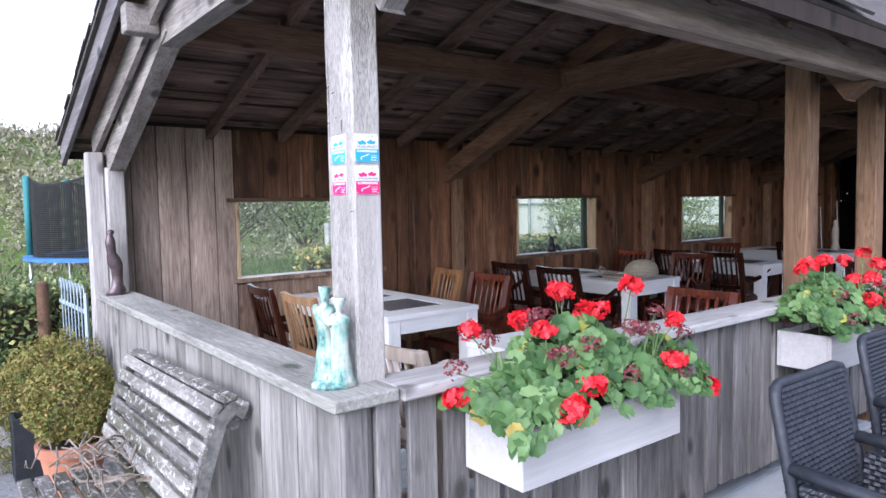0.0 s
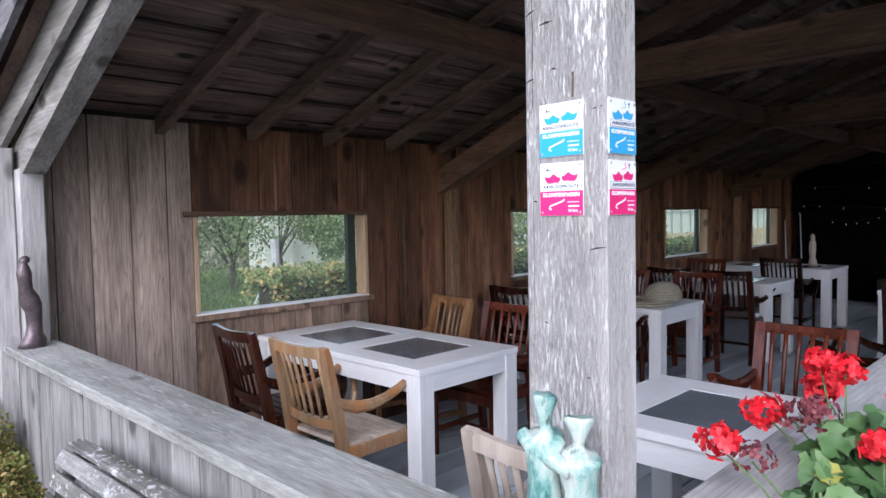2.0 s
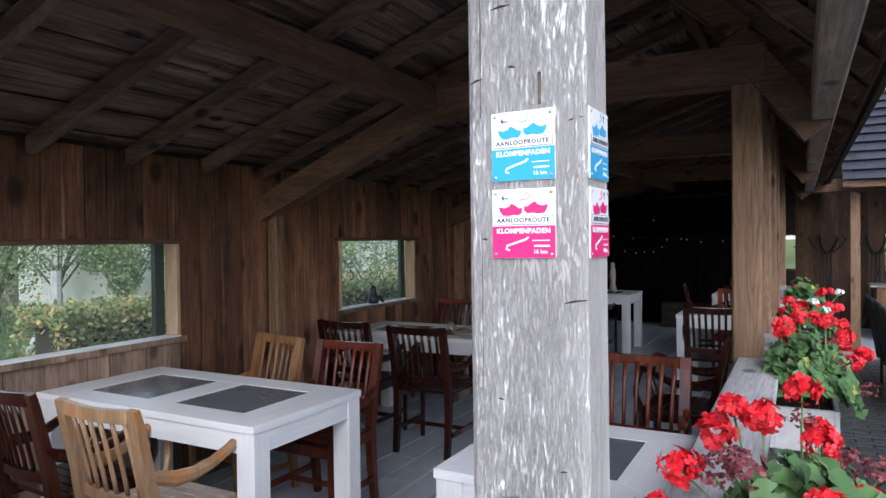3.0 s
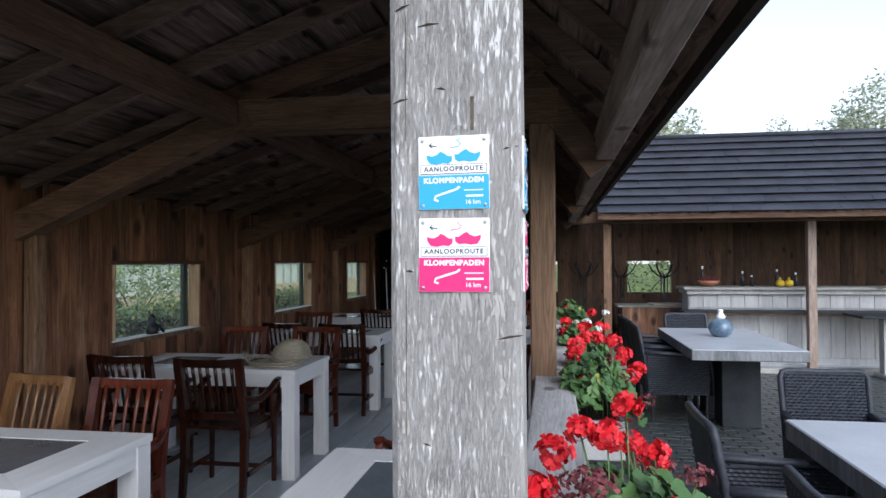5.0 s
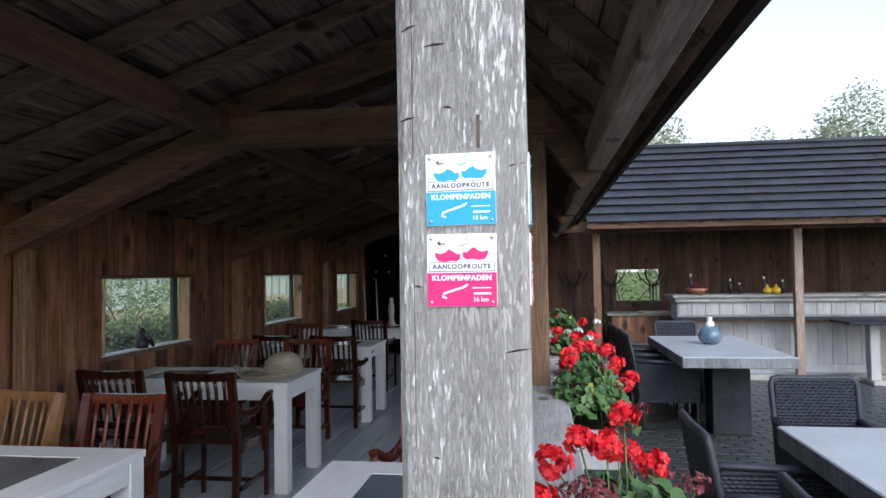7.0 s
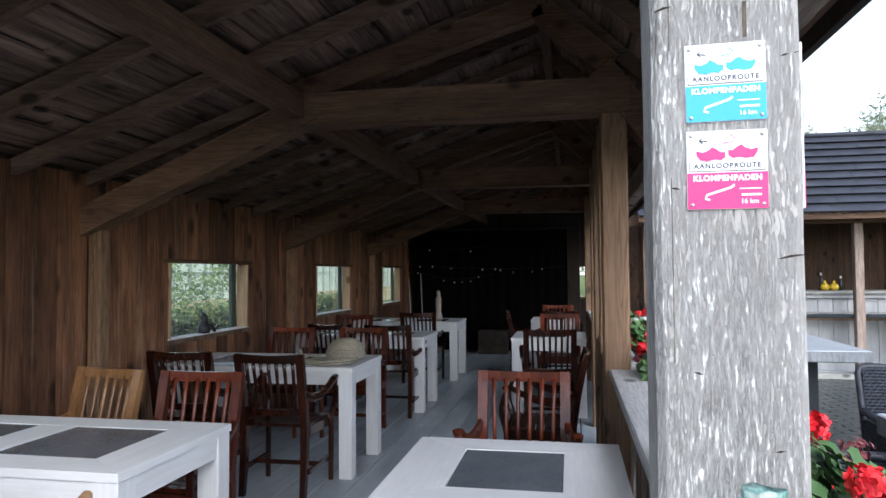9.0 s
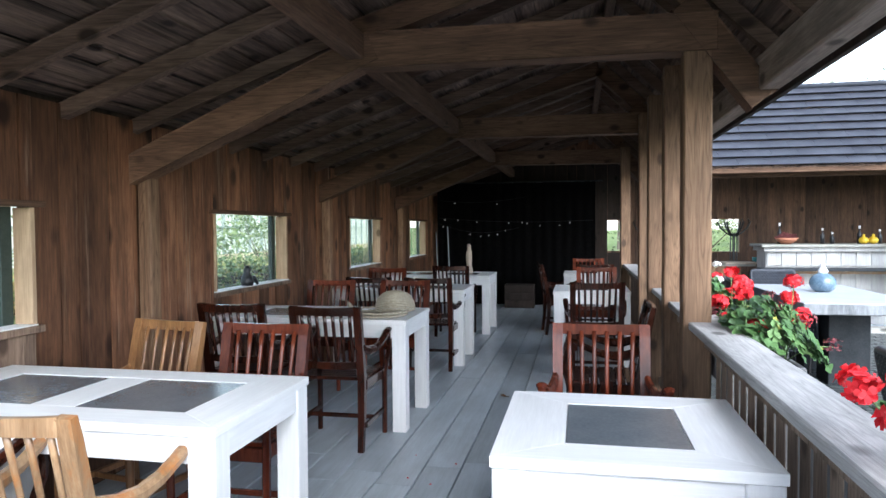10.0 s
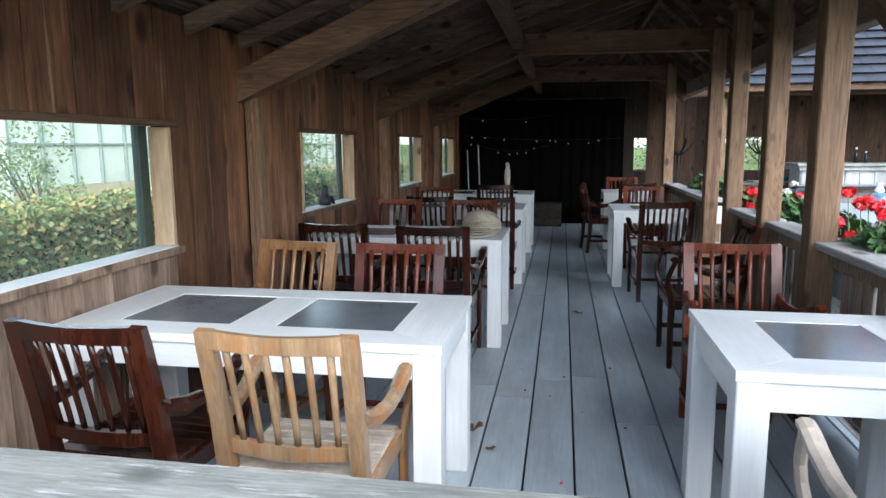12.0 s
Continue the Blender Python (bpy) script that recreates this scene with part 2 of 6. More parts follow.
M_YELLOW_LEAF = leafy("yellowing_leaves", (0.26, 0.27, 0.05), (0.36, 0.34, 0.07), (0.30, 0.18, 0.07), 0.6)
M_STEM = plain("green_stem", (0.09, 0.16, 0.05), (0.16, 0.24, 0.09), 0.6, 20, 0.0)
M_BOX = leafy("boxwood_leaves", (0.10, 0.13, 0.03), (0.20, 0.20, 0.05), (0.33, 0.22, 0.085), 0.6)
M_HEDGE = leafy("hedge_leaves", (0.055, 0.10, 0.04), (0.12, 0.18, 0.07), (0.34, 0.32, 0.11), 0.45)
M_HEDGE_YELLOW = leafy("yellowing_hedge_leaves", (0.15, 0.22, 0.085), (0.29, 0.34, 0.135), (0.60, 0.40, 0.16), 0.5)
M_SHRUB = leafy("shrub_leaves", (0.08, 0.13, 0.05), (0.16, 0.22, 0.09), (0.30, 0.34, 0.16), 0.5)
M_TREE = leafy("tree_leaves", (0.11, 0.16, 0.07), (0.19, 0.25, 0.11), (0.32, 0.36, 0.17), 0.6)
# distance haze is put into these paler grey-green leaf colours
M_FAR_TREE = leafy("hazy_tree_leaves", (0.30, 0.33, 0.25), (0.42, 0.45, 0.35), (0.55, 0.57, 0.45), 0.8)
M_SCRUB = leafy("dry_scrub", (0.15, 0.155, 0.10), (0.26, 0.255, 0.17), (0.40, 0.37, 0.27), 0.8)
M_BARK = plain("bark", (0.06, 0.045, 0.035), (0.16, 0.13, 0.10), 0.9, 20, 0.6)
M_GREEN_PAINT = plain("green_window_paint", (0.022, 0.038, 0.032), (0.042, 0.062, 0.052), 0.5, 20, 0.05)
M_SILL = plain("white_sill_paint", (0.68, 0.67, 0.65), (0.82, 0.81, 0.79), 0.55, 9, 0.05)
M_JAMB = wood("pale_jamb", (0.36, 0.24, 0.14), (0.60, 0.44, 0.29), "z", 0.65, 18, 0.1)
M_BLACK = plain("black_bronze", (0.012, 0.013, 0.015), (0.035, 0.036, 0.04), 0.35, 20, 0.1, 0.3)
M_DARKWALL = wood("dark_brown_boards", (0.02, 0.014, 0.011), (0.05, 0.035, 0.028), "z", 0.8, 18, 0.3)
M_WICKER_PALE = plain("straw_wicker", (0.27, 0.23, 0.165), (0.48, 0.43, 0.33), 0.75, 60, 0.6)
M_BLUE_POT = plain("blue_glaze", (0.05, 0.09, 0.14), (0.20, 0.29, 0.36), 0.12, 7, 0.0, spec=0.6)
M_NET = plain("black_netting", (0.012, 0.014, 0.013), (0.03, 0.032, 0.03), 0.9, 40, 0.0)
M_TEAL = plain("teal_foam", (0.02, 0.16, 0.17), (0.05, 0.24, 0.25), 0.7, 10, 0.0)
M_BLUE_PAD = plain("blue_pad", (0.03, 0.14, 0.36), (0.07, 0.22, 0.48), 0.6, 6, 0.0)
M_GALV = plain("galvanised_steel", (0.42, 0.44, 0.46), (0.58, 0.60, 0.62), 0.45, 12, 0.05, 0.5)
M_PALE_BLUE = plain("pale_blue_paint", (0.24, 0.31, 0.36), (0.38, 0.46, 0.51), 0.6, 12, 0.05)
M_YELLOW = plain("yellow_glaze", (0.55, 0.36, 0.02), (0.70, 0.50, 0.05), 0.4, 10, 0.0)


def verdigris():
    m, t, b = nodes_of("verdigris_ceramic", 0.35, 0, 0.5)
    vec, _, _ = coords(t, (1, 1, 0.45))
    n = noise_of(t, vec, 17, 5, 0.7)
    n2 = noise_of(t, vec, 45, 4, 0.7)
    col = ramp_of(t, n, [(0.36, (0.035, 0.10, 0.095)), (0.44, (0.12, 0.28, 0.25)), (0.51, (0.29, 0.43, 0.38)), (0.60, (0.47, 0.51, 0.455))])
    dark = ramp_of(t, n2, [(0.30, (1, 1, 1)), (0.40, (0, 0, 0))])
    t.links.new(mix_of(t, dark, col, (0.08, 0.13, 0.11)), b.inputs["Base Color"])
    bump_of(t, b, n, 0.5, 0.02)
    return m


M_VERDIGRIS = verdigris()


def glass():
    """Clear panes with a thin film of dust, added to haze the view."""
    m = bpy.data.materials.new("window_glass")
    m.use_nodes = True
    t = m.node_tree
    t.nodes.remove(t.nodes["Principled BSDF"])
    tr, gl, mx, fr, pw, dust, film_mix = (t.nodes.new("ShaderNode" + k) for k in ("BsdfTransparent", "BsdfGlossy", "MixShader", "LayerWeight", "Math", "BsdfTranslucent", "MixShader"))
    dust.inputs[0].default_value = (0.8, 0.8, 0.78, 1)
    film_mix.inputs[0].default_value = 0.05
    tr.inputs[0].default_value = (0.9, 0.94, 0.91, 1)
    gl.inputs["Roughness"].default_value = 0.03
    pw.operation = "POWER"
    pw.inputs[1].default_value = 5.0
    t.links.new(fr.outputs["Facing"], pw.inputs[0])
    t.links.new(pw.outputs[0], mx.inputs[0])
    t.links.new(tr.outputs[0], film_mix.inputs[1])
    t.links.new(dust.outputs[0], film_mix.inputs[2])
    t.links.new(film_mix.outputs[0], mx.inputs[1])
    t.links.new(gl.outputs[0], mx.inputs[2])
    t.links.new(mx.outputs[0], t.nodes["Material Output"].inputs[0])
    return m


M_GLASS = glass()


def sheet(name, colour, rough=0.35):
    m, t, b = nodes_of(name, rough, 0, 0.4)
    b.inputs["Base Color"].default_value = (*colour, 1)
    return m


M_SIGN_WHITE, M_SIGN_BLUE, M_SIGN_PINK, M_SIGN_INK = sheet("sign_white", (0.82, 0.82, 0.84)), sheet("sign_blue", (0.03, 0.36, 0.65)), sheet("sign_pink", (0.75, 0.02, 0.17)), sheet("sign_ink", (0.03, 0.04, 0.06))


def glow(name, colour, power):
    m, t, b = nodes_of(name)
    b.inputs["Emission Color"].default_value = (*colour, 1)
    b.inputs["Emission Strength"].default_value = power
    return m


M_BULB = glow("string_light_bulb", (1, 0.93, 0.8), 0.09)


def ground_mat():
    m, t, b = nodes_of("grass_and_gravel", 0.95, 0, 0.2)
    tc = t.nodes.new("ShaderNodeTexCoord")
    v = tc.outputs["Object"]
    big, mid, fine = noise_of(t, v, 0.6, 5, 0.6), noise_of(t, v, 6, 5, 0.7), noise_of(t, v, 60, 3, 0.7)
    g = ramp_of(t, mix_of(t, 0.5, mid, fine), [(0.3, (0.05, 0.09, 0.02)), (0.5, (0.12, 0.19, 0.045)), (0.7, (0.22, 0.26, 0.09))])
    col = mix_of(t, ramp_of(t, big, [(0.45, (0, 0, 0)), (0.7, (1, 1, 1))]), g, (0.20, 0.20, 0.10))
    t.links.new(col, b.inputs["Base Color"])
    bump_of(t, b, fine, 0.8, 0.03)
    return m


M_GROUND = ground_mat()
M_GRAVEL = plain("grey_gravel", (0.10, 0.105, 0.115), (0.34, 0.345, 0.35), 0.9, 70, 1.0, fine=140)
M_PAVER = plain("wet_clay_paver", (0.022, 0.028, 0.029), (0.072, 0.08, 0.078), 0.32, 18, 0.3)

# ---- building helpers ----


def box(bm, x0, x1, y0, y1, z0, z1, bevel=0.0):
    r = bmesh.ops.create_cube(bm, size=1.0)
    vs = r["verts"]
    for v in vs:
        v.co = Vector((x0 + (v.co.x + 0.5) * (x1 - x0), y0 + (v.co.y + 0.5) * (y1 - y0), z0 + (v.co.z + 0.5) * (z1 - z0)))
    if bevel:
        es = list({e for v in vs for e in v.link_edges})
        bmesh.ops.bevel(bm, geom=es, offset=bevel, segments=1, affect="EDGES")
    return vs


def beam(bm, p, q, w, h, up=(0, 0, 1), bevel=0.0):
    """A squared timber from p to q, w across and h along up."""
    p, q, up = Vector(p), Vector(q), Vector(up)
    d = (q - p).normalized()
    side = d.cross(up).normalized()
    up = side.cross(d).normalized()
    r = bmesh.ops.create_cube(bm, size=1.0)
    vs = r["verts"]
    for v in vs:
        a = p if v.co.x < 0 else q
        v.co = a + side * (v.co.y * w) + up * (v.co.z * h)
    if bevel:
        es = list({e for v in vs for e in v.link_edges})
        bmesh.ops.bevel(bm, geom=es, offset=bevel, segments=1, affect="EDGES")
    bmesh.ops.recalc_face_normals(bm, faces=bm.faces[:])


def sweep(bm, pts, w, h, up=(0, 0, 1), sides=4):
    """A bar swept along points: rectangular with 4 sides, round with more. w and h may be lists."""
    pts = [Vector(p) for p in pts]
    up = Vector(up)
    rings = []
    for i, p in enumerate(pts):
        d = (pts[min(i + 1, len(pts) - 1)] - pts[max(i - 1, 0)]).normalized()
        side = d.cross(up)
        side = side.normalized() if side.length > 1e-4 else d.orthogonal().normalized()
        u = side.cross(d).normalized()
        ww = w[i] if isinstance(w, (list, tuple)) else w
        hh = h[i] if isinstance(h, (list, tuple)) else h
        ring = []
        for k in range(sides):
            a = 2 * math.pi * (k + 0.5) / sides
            s = 0.7071 if sides == 4 else 0.5
            ring.append(bm.verts.new(p + side * (math.cos(a) * ww * s) + u * (math.sin(a) * hh * s)))
        rings.append(ring)
    for a, b in zip(rings, rings[1:]):
        for k in range(sides):
            bm.faces.new((a[k], a[(k + 1) % sides], b[(k + 1) % sides], b[k]))
    bm.faces.new(rings[0][::-1])
    bm.faces.new(rings[-1])


def lathe(bm, profile, sides=24, centre=(0, 0, 0)):
    """A turned body from (radius, height) pairs."""
    c = Vector(centre)
    rings = [[bm.verts.new(c + Vector((r * math.cos(2 * math.pi * k / sides), r * math.sin(2 * math.pi * k / sides), z))) for k in range(sides)] for r, z in profile]
    for a, b in zip(rings, rings[1:]):
        for k in range(sides):
            bm.faces.new((a[k], a[(k + 1) % sides], b[(k + 1) % sides], b[k]))
    bm.faces.new(rings[0][::-1])
    bm.faces.new(rings[-1])


def mesh_of(name, bm, material, smooth=False):
    bmesh.ops.recalc_face_normals(bm, faces=bm.faces[:])
    me = bpy.data.meshes.new(name)
    bm.to_mesh(me)
    bm.free()
    me.materials.append(material)
    if smooth:
        for p in me.polygons:
            p.use_smooth = True
    return me


def part(name, bm, material, parent, label="", smooth=False):
    ob = new(name, mesh_of(name, bm, material, smooth))
    ob.parent = parent
    if label:
        ob["label"] = label
    return ob


def thing(name, label, category, group="", kind="", at=None):
    ob = new(name)
    ob.empty_display_size = 0.1
    if at is not None:
        ob.matrix_basis = at
    return tagged(ob, label, category, group, kind)


def piece(name, me, parent, m):
    ob = new(name, me)
    ob.parent = parent
    ob.matrix_basis = m
    return ob


def boxed(*args, bevel=0.0):
    bm = bmesh.new()
    box(bm, *args, bevel)
    return bm


def leaves_mesh(name, centres, size, material, flat=0.4, rng=None, squash=0.6):
    """Many small pointed leaves at the given places, in one mesh."""
    rng = rng or np.random.default_rng(1)
    n = len(centres)
    c = np.asarray(centres, float)
    d = rng.normal(size=(n, 3))
    d[:, 2] *= flat
    d /= np.linalg.norm(d, axis=1)[:, None] + 1e-9
    e = rng.normal(size=(n, 3))
    e -= d * (e * d).sum(1)[:, None]
    e /= np.linalg.norm(e, axis=1)[:, None] + 1e-9
    s = size * rng.uniform(0.6, 1.3, n)[:, None]
    f = np.cross(d, e)
    v = np.stack([c - d * s * 0.5, c + e * s * squash * 0.5 + f * s * 0.08, c + d * s * 0.5, c - e * s * squash * 0.5 + f * s * 0.08], 1).reshape(-1, 3)
    me = bpy.data.meshes.new(name)
    q = np.arange(n) * 4
    me.from_pydata(v.tolist(), [], np.concatenate([np.stack([q, q + 1, q + 2], 1), np.stack([q, q + 2, q + 3], 1)]).tolist())
    me.materials.append(material)
    return me

# ---- the timber shelter ----
WALL_Y, X0, X1 = 5.593, 1.15, 12.85
RIDGE_Y, RIDGE_Z, SLOPE_B, SLOPE_F = 2.8, 3.0125, 0.345, 0.97
EAVE_F, EAVE_B, VERGE = 1.9, 6.15, 1.0
WINDOWS = [(2.03, 3.31), (4.934, 6.17), (7.854, 9.07), (10.643, 11.75)]
WIN_Z0, WIN_Z1 = 0.93, 1.495
TRUSS_X = [1.205, 4.08, 7.0, 9.92]


def roof_z(y):
    """Height of the underside of the roof boards."""
    return RIDGE_Z - (SLOPE_B if y > RIDGE_Y else SLOPE_F) * abs(y - RIDGE_Y)


# ground, one sheet to the horizon, with a low dike at the back
def build_ground():
    bm = bmesh.new()
    xs = [-300, -60, -20, -8, 0, 8, 16, 24, 40, 80, 300]
    ys = [-300, -60, -20, -8, 0, 9, 12, 16, 20, 23, 26, 29, 34, 60, 300]
    grid = []
    for y in ys:
        row = []
        for x in xs:
            rise = min(max((y - 20) / 9, 0), 1)
            z = -0.06 + 4.3 * rise * rise * (3 - 2 * rise) * (1.0 if x < 10 else 0.35) - (0.0 if y < 34 else 0.4)
            row.append(bm.verts.new((x, y, z)))
        grid.append(row)
    for a, b in zip(grid, grid[1:]):
        for k in range(len(xs) - 1):
            bm.faces.new((a[k], a[k + 1], b[k + 1], b[k]))
    ob = new("ground", mesh_of("ground", bm, M_GROUND))
    tagged(ob, "grassy ground with worn patches rising to a low dike", "ground", kind="structure")
    bm = boxed(-6, 1.1, -7, 7.2, -0.2, -0.035)
    tagged(new("path", mesh_of("path", bm, M_GRAVEL)), "loose grey gravel path beside the shelter", "path", kind="structure")


build_ground()

# deck
deck = thing("floor", "grey painted wooden deck boards with dark joints", "floor", kind="structure")
part("floor_base", boxed(1.16, 12.84, 2.3, 5.69, -0.14, -0.03), M_DARKWALL, deck)
DECK_BOARDS = []
y = 2.163
while y < 5.56:
    w = 0.216
    cuts = [1.18, random.uniform(3.4, 4.6), random.uniform(6.4, 8.0), random.uniform(9.2, 10.8), 12.83]
    for a, b in zip(cuts, cuts[1:]):
        DECK_BOARDS.append((a, b - 0.003, max(y, 2.330), min(y + w - 0.007, 5.59)))
    y += w

# back wall with four window openings
wall = thing("wall_back", "brown larch plank wall with four low windows", "wall", kind="structure")
edges = [X0]
for a, b in WINDOWS:
    edges += [a, b]
edges.append(X1)
bm = bmesh.new()
for i in range(0, len(edges), 2):
    box(bm, edges[i], edges[i + 1], WALL_Y + 0.024, WALL_Y + 0.1, -0.05, 2.06)
for a, b in WINDOWS:
    box(bm, a, b, WALL_Y + 0.024, WALL_Y + 0.1, -0.05, WIN_Z0 - 0.03)
    box(bm, a, b, WALL_Y + 0.024, WALL_Y + 0.1, WIN_Z1 + 0.03, 2.06)
part("wall_core", bm, M_DARKWALL, wall)
WALL_BOARDS = []
x = X0
while x < X1:
    w = min(random.choice((0.13, 0.17, 0.2, 0.2, 0.235)), X1 - x)
    stops = [a for a, b in WINDOWS] + [b for a, b in WINDOWS]
    for s in stops:
        if x < s - 0.02 and x + w > s:
            w = s - x
        elif x < s and x + w > s - 0.05 and x + w < s:
            w = s - x
    inside = any(a - 0.01 < x + w / 2 < b for a, b in WINDOWS)
    spans = [(0.0, WIN_Z0 - 0.035), (WIN_Z1 + 0.03, 2.03)] if inside else [(0.0, 2.03)]
    for z0, z1 in spans:
        if w > 0.01:
            WALL_BOARDS.append((x, x + w - 0.006, z0, z1, random.uniform(0, 0.009)))
    x += w

# far end wall and the plain walls that close the place
far = thing("wall_far", "dark plank end wall with a small window", "wall", kind="structure")
bm = bmesh.new()
for y0, y1, z0, z1 in ((2.5, 5.69, -0.05, 3.1), (2.28, 2.5, -0.05, 0.95), (2.28, 2.5, 1.5, 3.1), (1.05, 2.28, -0.05, 3.1), (0.28, 1.05, -0.05, 0.94), (0.28, 1.05, 1.5, 2.9), (-9, 0.28, -0.05, 2.9)):
    box(bm, 12.85, 12.95, y0, y1, z0, z1)
part("wall_core", bm, M_WALL, far)
FAR_BOARDS = []
y = -9.0
while y < 5.6:
    w = random.choice((0.16, 0.2, 0.22))
    for s in (0.28, 1.05, 2.28, 2.5, 5.6):
        if y < s - 0.02 and y + w > s:
            w = s - y
    inside = 0.27 < y + w / 2 < 1.05 or 2.28 < y + w / 2 < 2.5
    for z0, z1 in [(0.0, 0.92), (1.52, 2.6)] if inside else [(0.0, 2.6)]:
        FAR_BOARDS.append((y, y + w - 0.005, z0, z1, random.uniform(0, 0.008)))
    y += w


# windows: lintel, sill, jambs, painted casement and pane
def build_window(name, x0, x1):
    w = thing(name, "low window with a pale sill and green frame", "window", kind="structure", at=pose(x0, WALL_Y, WIN_Z0))
    L, Hh = x1 - x0, WIN_Z1 - WIN_Z0
    sill = part("sill", boxed(0.002, L - 0.002, -0.012, 0.10, -0.029, 0.0, bevel=0.003), M_SILL, w, "white painted sill")
    part("sill_nosing", boxed(-0.03, L + 0.03, -0.022, -0.002, -0.042, -0.006, bevel=0.004), M_WALL_SILL, sill, "bleached wooden nosing under the sill")
    part("lintel", boxed(-0.06, L + 0.05, -0.024, 0.02, Hh + 0.002, Hh + 0.032, bevel=0.004), M_BEAM_X, w, "rough brown lintel board")
    part("head", boxed(0.002, L - 0.002, 0.021, 0.10, Hh + 0.004, Hh + 0.028), M_JAMB, w)
    part("jamb", boxed(L - 0.029, L - 0.001, -0.004, 0.10, 0.001, Hh, bevel=0.003), M_JAMB, w, "pale wooden jamb")
    part("jamb", boxed(0.001, 0.029, -0.004, 0.10, 0.001, Hh, bevel=0.003), M_JAMB, w, "pale wooden jamb")
    part("casement", boxed(L - 0.10, L - 0.03, 0.102, 0.14, -0.02, Hh + 0.02, bevel=0.003), M_GREEN_PAINT, w, "dark green casement stile")
    part("casement", boxed(0.0, 0.05, 0.102, 0.14, -0.02, Hh + 0.02, bevel=0.003), M_GREEN_PAINT, w, "dark green casement stile")
    pane = part("pane", boxed(0.05, L - 0.10, 0.115, 0.119, -0.01, Hh + 0.01), M_GLASS, w)
    pane.visible_shadow = False
    return w


for i, (a, b) in enumerate(WINDOWS):
    build_window("window_%d" % (i + 1), a, b)


# roof: boards seen from below in one ceiling mesh, tiles above
def build_roof():
    bm = bmesh.new()
    rng = random.Random(4)
    for side, eave in ((1, EAVE_B), (-1, EAVE_F)):
        run = abs(eave - RIDGE_Y)
        wide = 0.125 if side > 0 else 0.09
        n = int(run / wide)
        for i in range(n + 1):
            ya, yb = RIDGE_Y + side * i * wide, RIDGE_Y + side * min(i * wide + wide - 0.006, run)
            x = VERGE
            while x < 13.1:
                L = min(rng.uniform(1.6, 4.2), 13.1 - x)
                o = rng.uniform(0.0, 0.022)
                tilt = rng.uniform(0.0, 0.02)
                quad = [(x, ya, roof_z(ya) + o), (x + L - 0.006, ya, roof_z(ya) + o), (x + L - 0.006, yb, roof_z(yb) + o + tilt), (x, yb, roof_z(yb) + o + tilt)]
                lo = [bm.verts.new(p) for p in quad]
                hi = [bm.verts.new((p[0], p[1], p[2] + 0.016)) for p in quad]
                bm.faces.new(lo)
                bm.faces.new(hi)
                for k in range(4):
                    bm.faces.new((lo[k], lo[(k + 1) % 4], hi[(k + 1) % 4], hi[k]))
                x += L
    ob = new("ceiling", mesh_of("ceiling", bm, M_LATH))
    tagged(ob, "rough brown roof boards seen between rafters", "ceiling", kind="structure")
    roof = thing("roof", "low gabled roof of old mossy tiles", "roof", kind="structure")
    for side, eave in ((1, EAVE_B), (-1, EAVE_F)):
        bm = bmesh.new()
        slope = SLOPE_B if side > 0 else SLOPE_F
        u = Vector((0, side, -slope)).normalized()
        nrm = Vector((0, side * slope, 1)).normalized()
        a = Vector((VERGE - 0.02, RIDGE_Y, RIDGE_Z + 0.07))
        length = abs(eave - RIDGE_Y) / u.y * side
        base = a + u * length
        beam(bm, a + Vector((6.1, 0, 0)), base + Vector((6.1, 0, 0)), 12.24, 0.02, nrm)
        part("roof_sheet", bm, M_TILE_OLD, roof)
        bm = bmesh.new()
        k = 0
        while k * 0.16 < length:
            p = a + u * min(k * 0.16 + 0.16, length + 0.015) + nrm * 0.022
            q = a + u * (k * 0.16 - 0.03) + nrm * 0.028
            x = VERGE - 0.035 - rng.uniform(0, 0.02)
            while x < (3.4 if side < 0 else 2.6):
                w = rng.uniform(0.15, 0.19)
                dx = Vector((x - a.x, 0, 0))
                j = nrm * rng.uniform(0, 0.012)
                vs = [bm.verts.new(v) for v in (p + dx + j, p + dx + Vector((w, 0, 0)) + j, q + dx + Vector((w, 0, 0)) + j, q + dx + j)]
                top = [bm.verts.new(v.co + nrm * 0.014) for v in vs]
                bm.faces.new(vs)
                bm.faces.new(top)
                for e in range(4):
                    bm.faces.new((vs[e], vs[(e + 1) % 4], top[(e + 1) % 4], top[e]))
                x += w + 0.006
            k += 1
        tagged(part("shingles", bm, M_TILE_OLD, roof, "rows of worn mossy shingles"), kind="stuff")
        # verge board along the gable, fascia along the eave
        bm = bmesh.new()
        v = Vector((VERGE - 0.005, RIDGE_Y, RIDGE_Z - 0.02))
        beam(bm, v, v + u * length, 0.022, 0.13, nrm, 0.003)
        part("verge_board", bm, M_VERGE, roof, "weathered grey verge board")
        bm = bmesh.new()
        beam(bm, (VERGE, eave, roof_z(eave) + 0.01), (9.6 if side < 0 else 13.0, eave, roof_z(eave) + 0.01), 0.022, 0.08, (0, 0, 1), 0.003)
        part("fascia", bm, M_DARKWALL, roof, "dark fascia board")
    return roof


build_roof()

# rafters
def build_rafter(x):
    r = thing("rafter", "brown sawn rafter pair under the roof boards", "rafter", "rafters", "structure")
    for side, eave in ((1, EAVE_B - 0.06), (-1, EAVE_F + 0.06)):
        bm = bmesh.new()
        beam(bm, (x, RIDGE_Y, RIDGE_Z - 0.05), (x, eave, roof_z(eave) - 0.05), 0.048, 0.078, (0, 0, 1), 0.004)
        part("rafter_arm", bm, M_RAFTER, r)


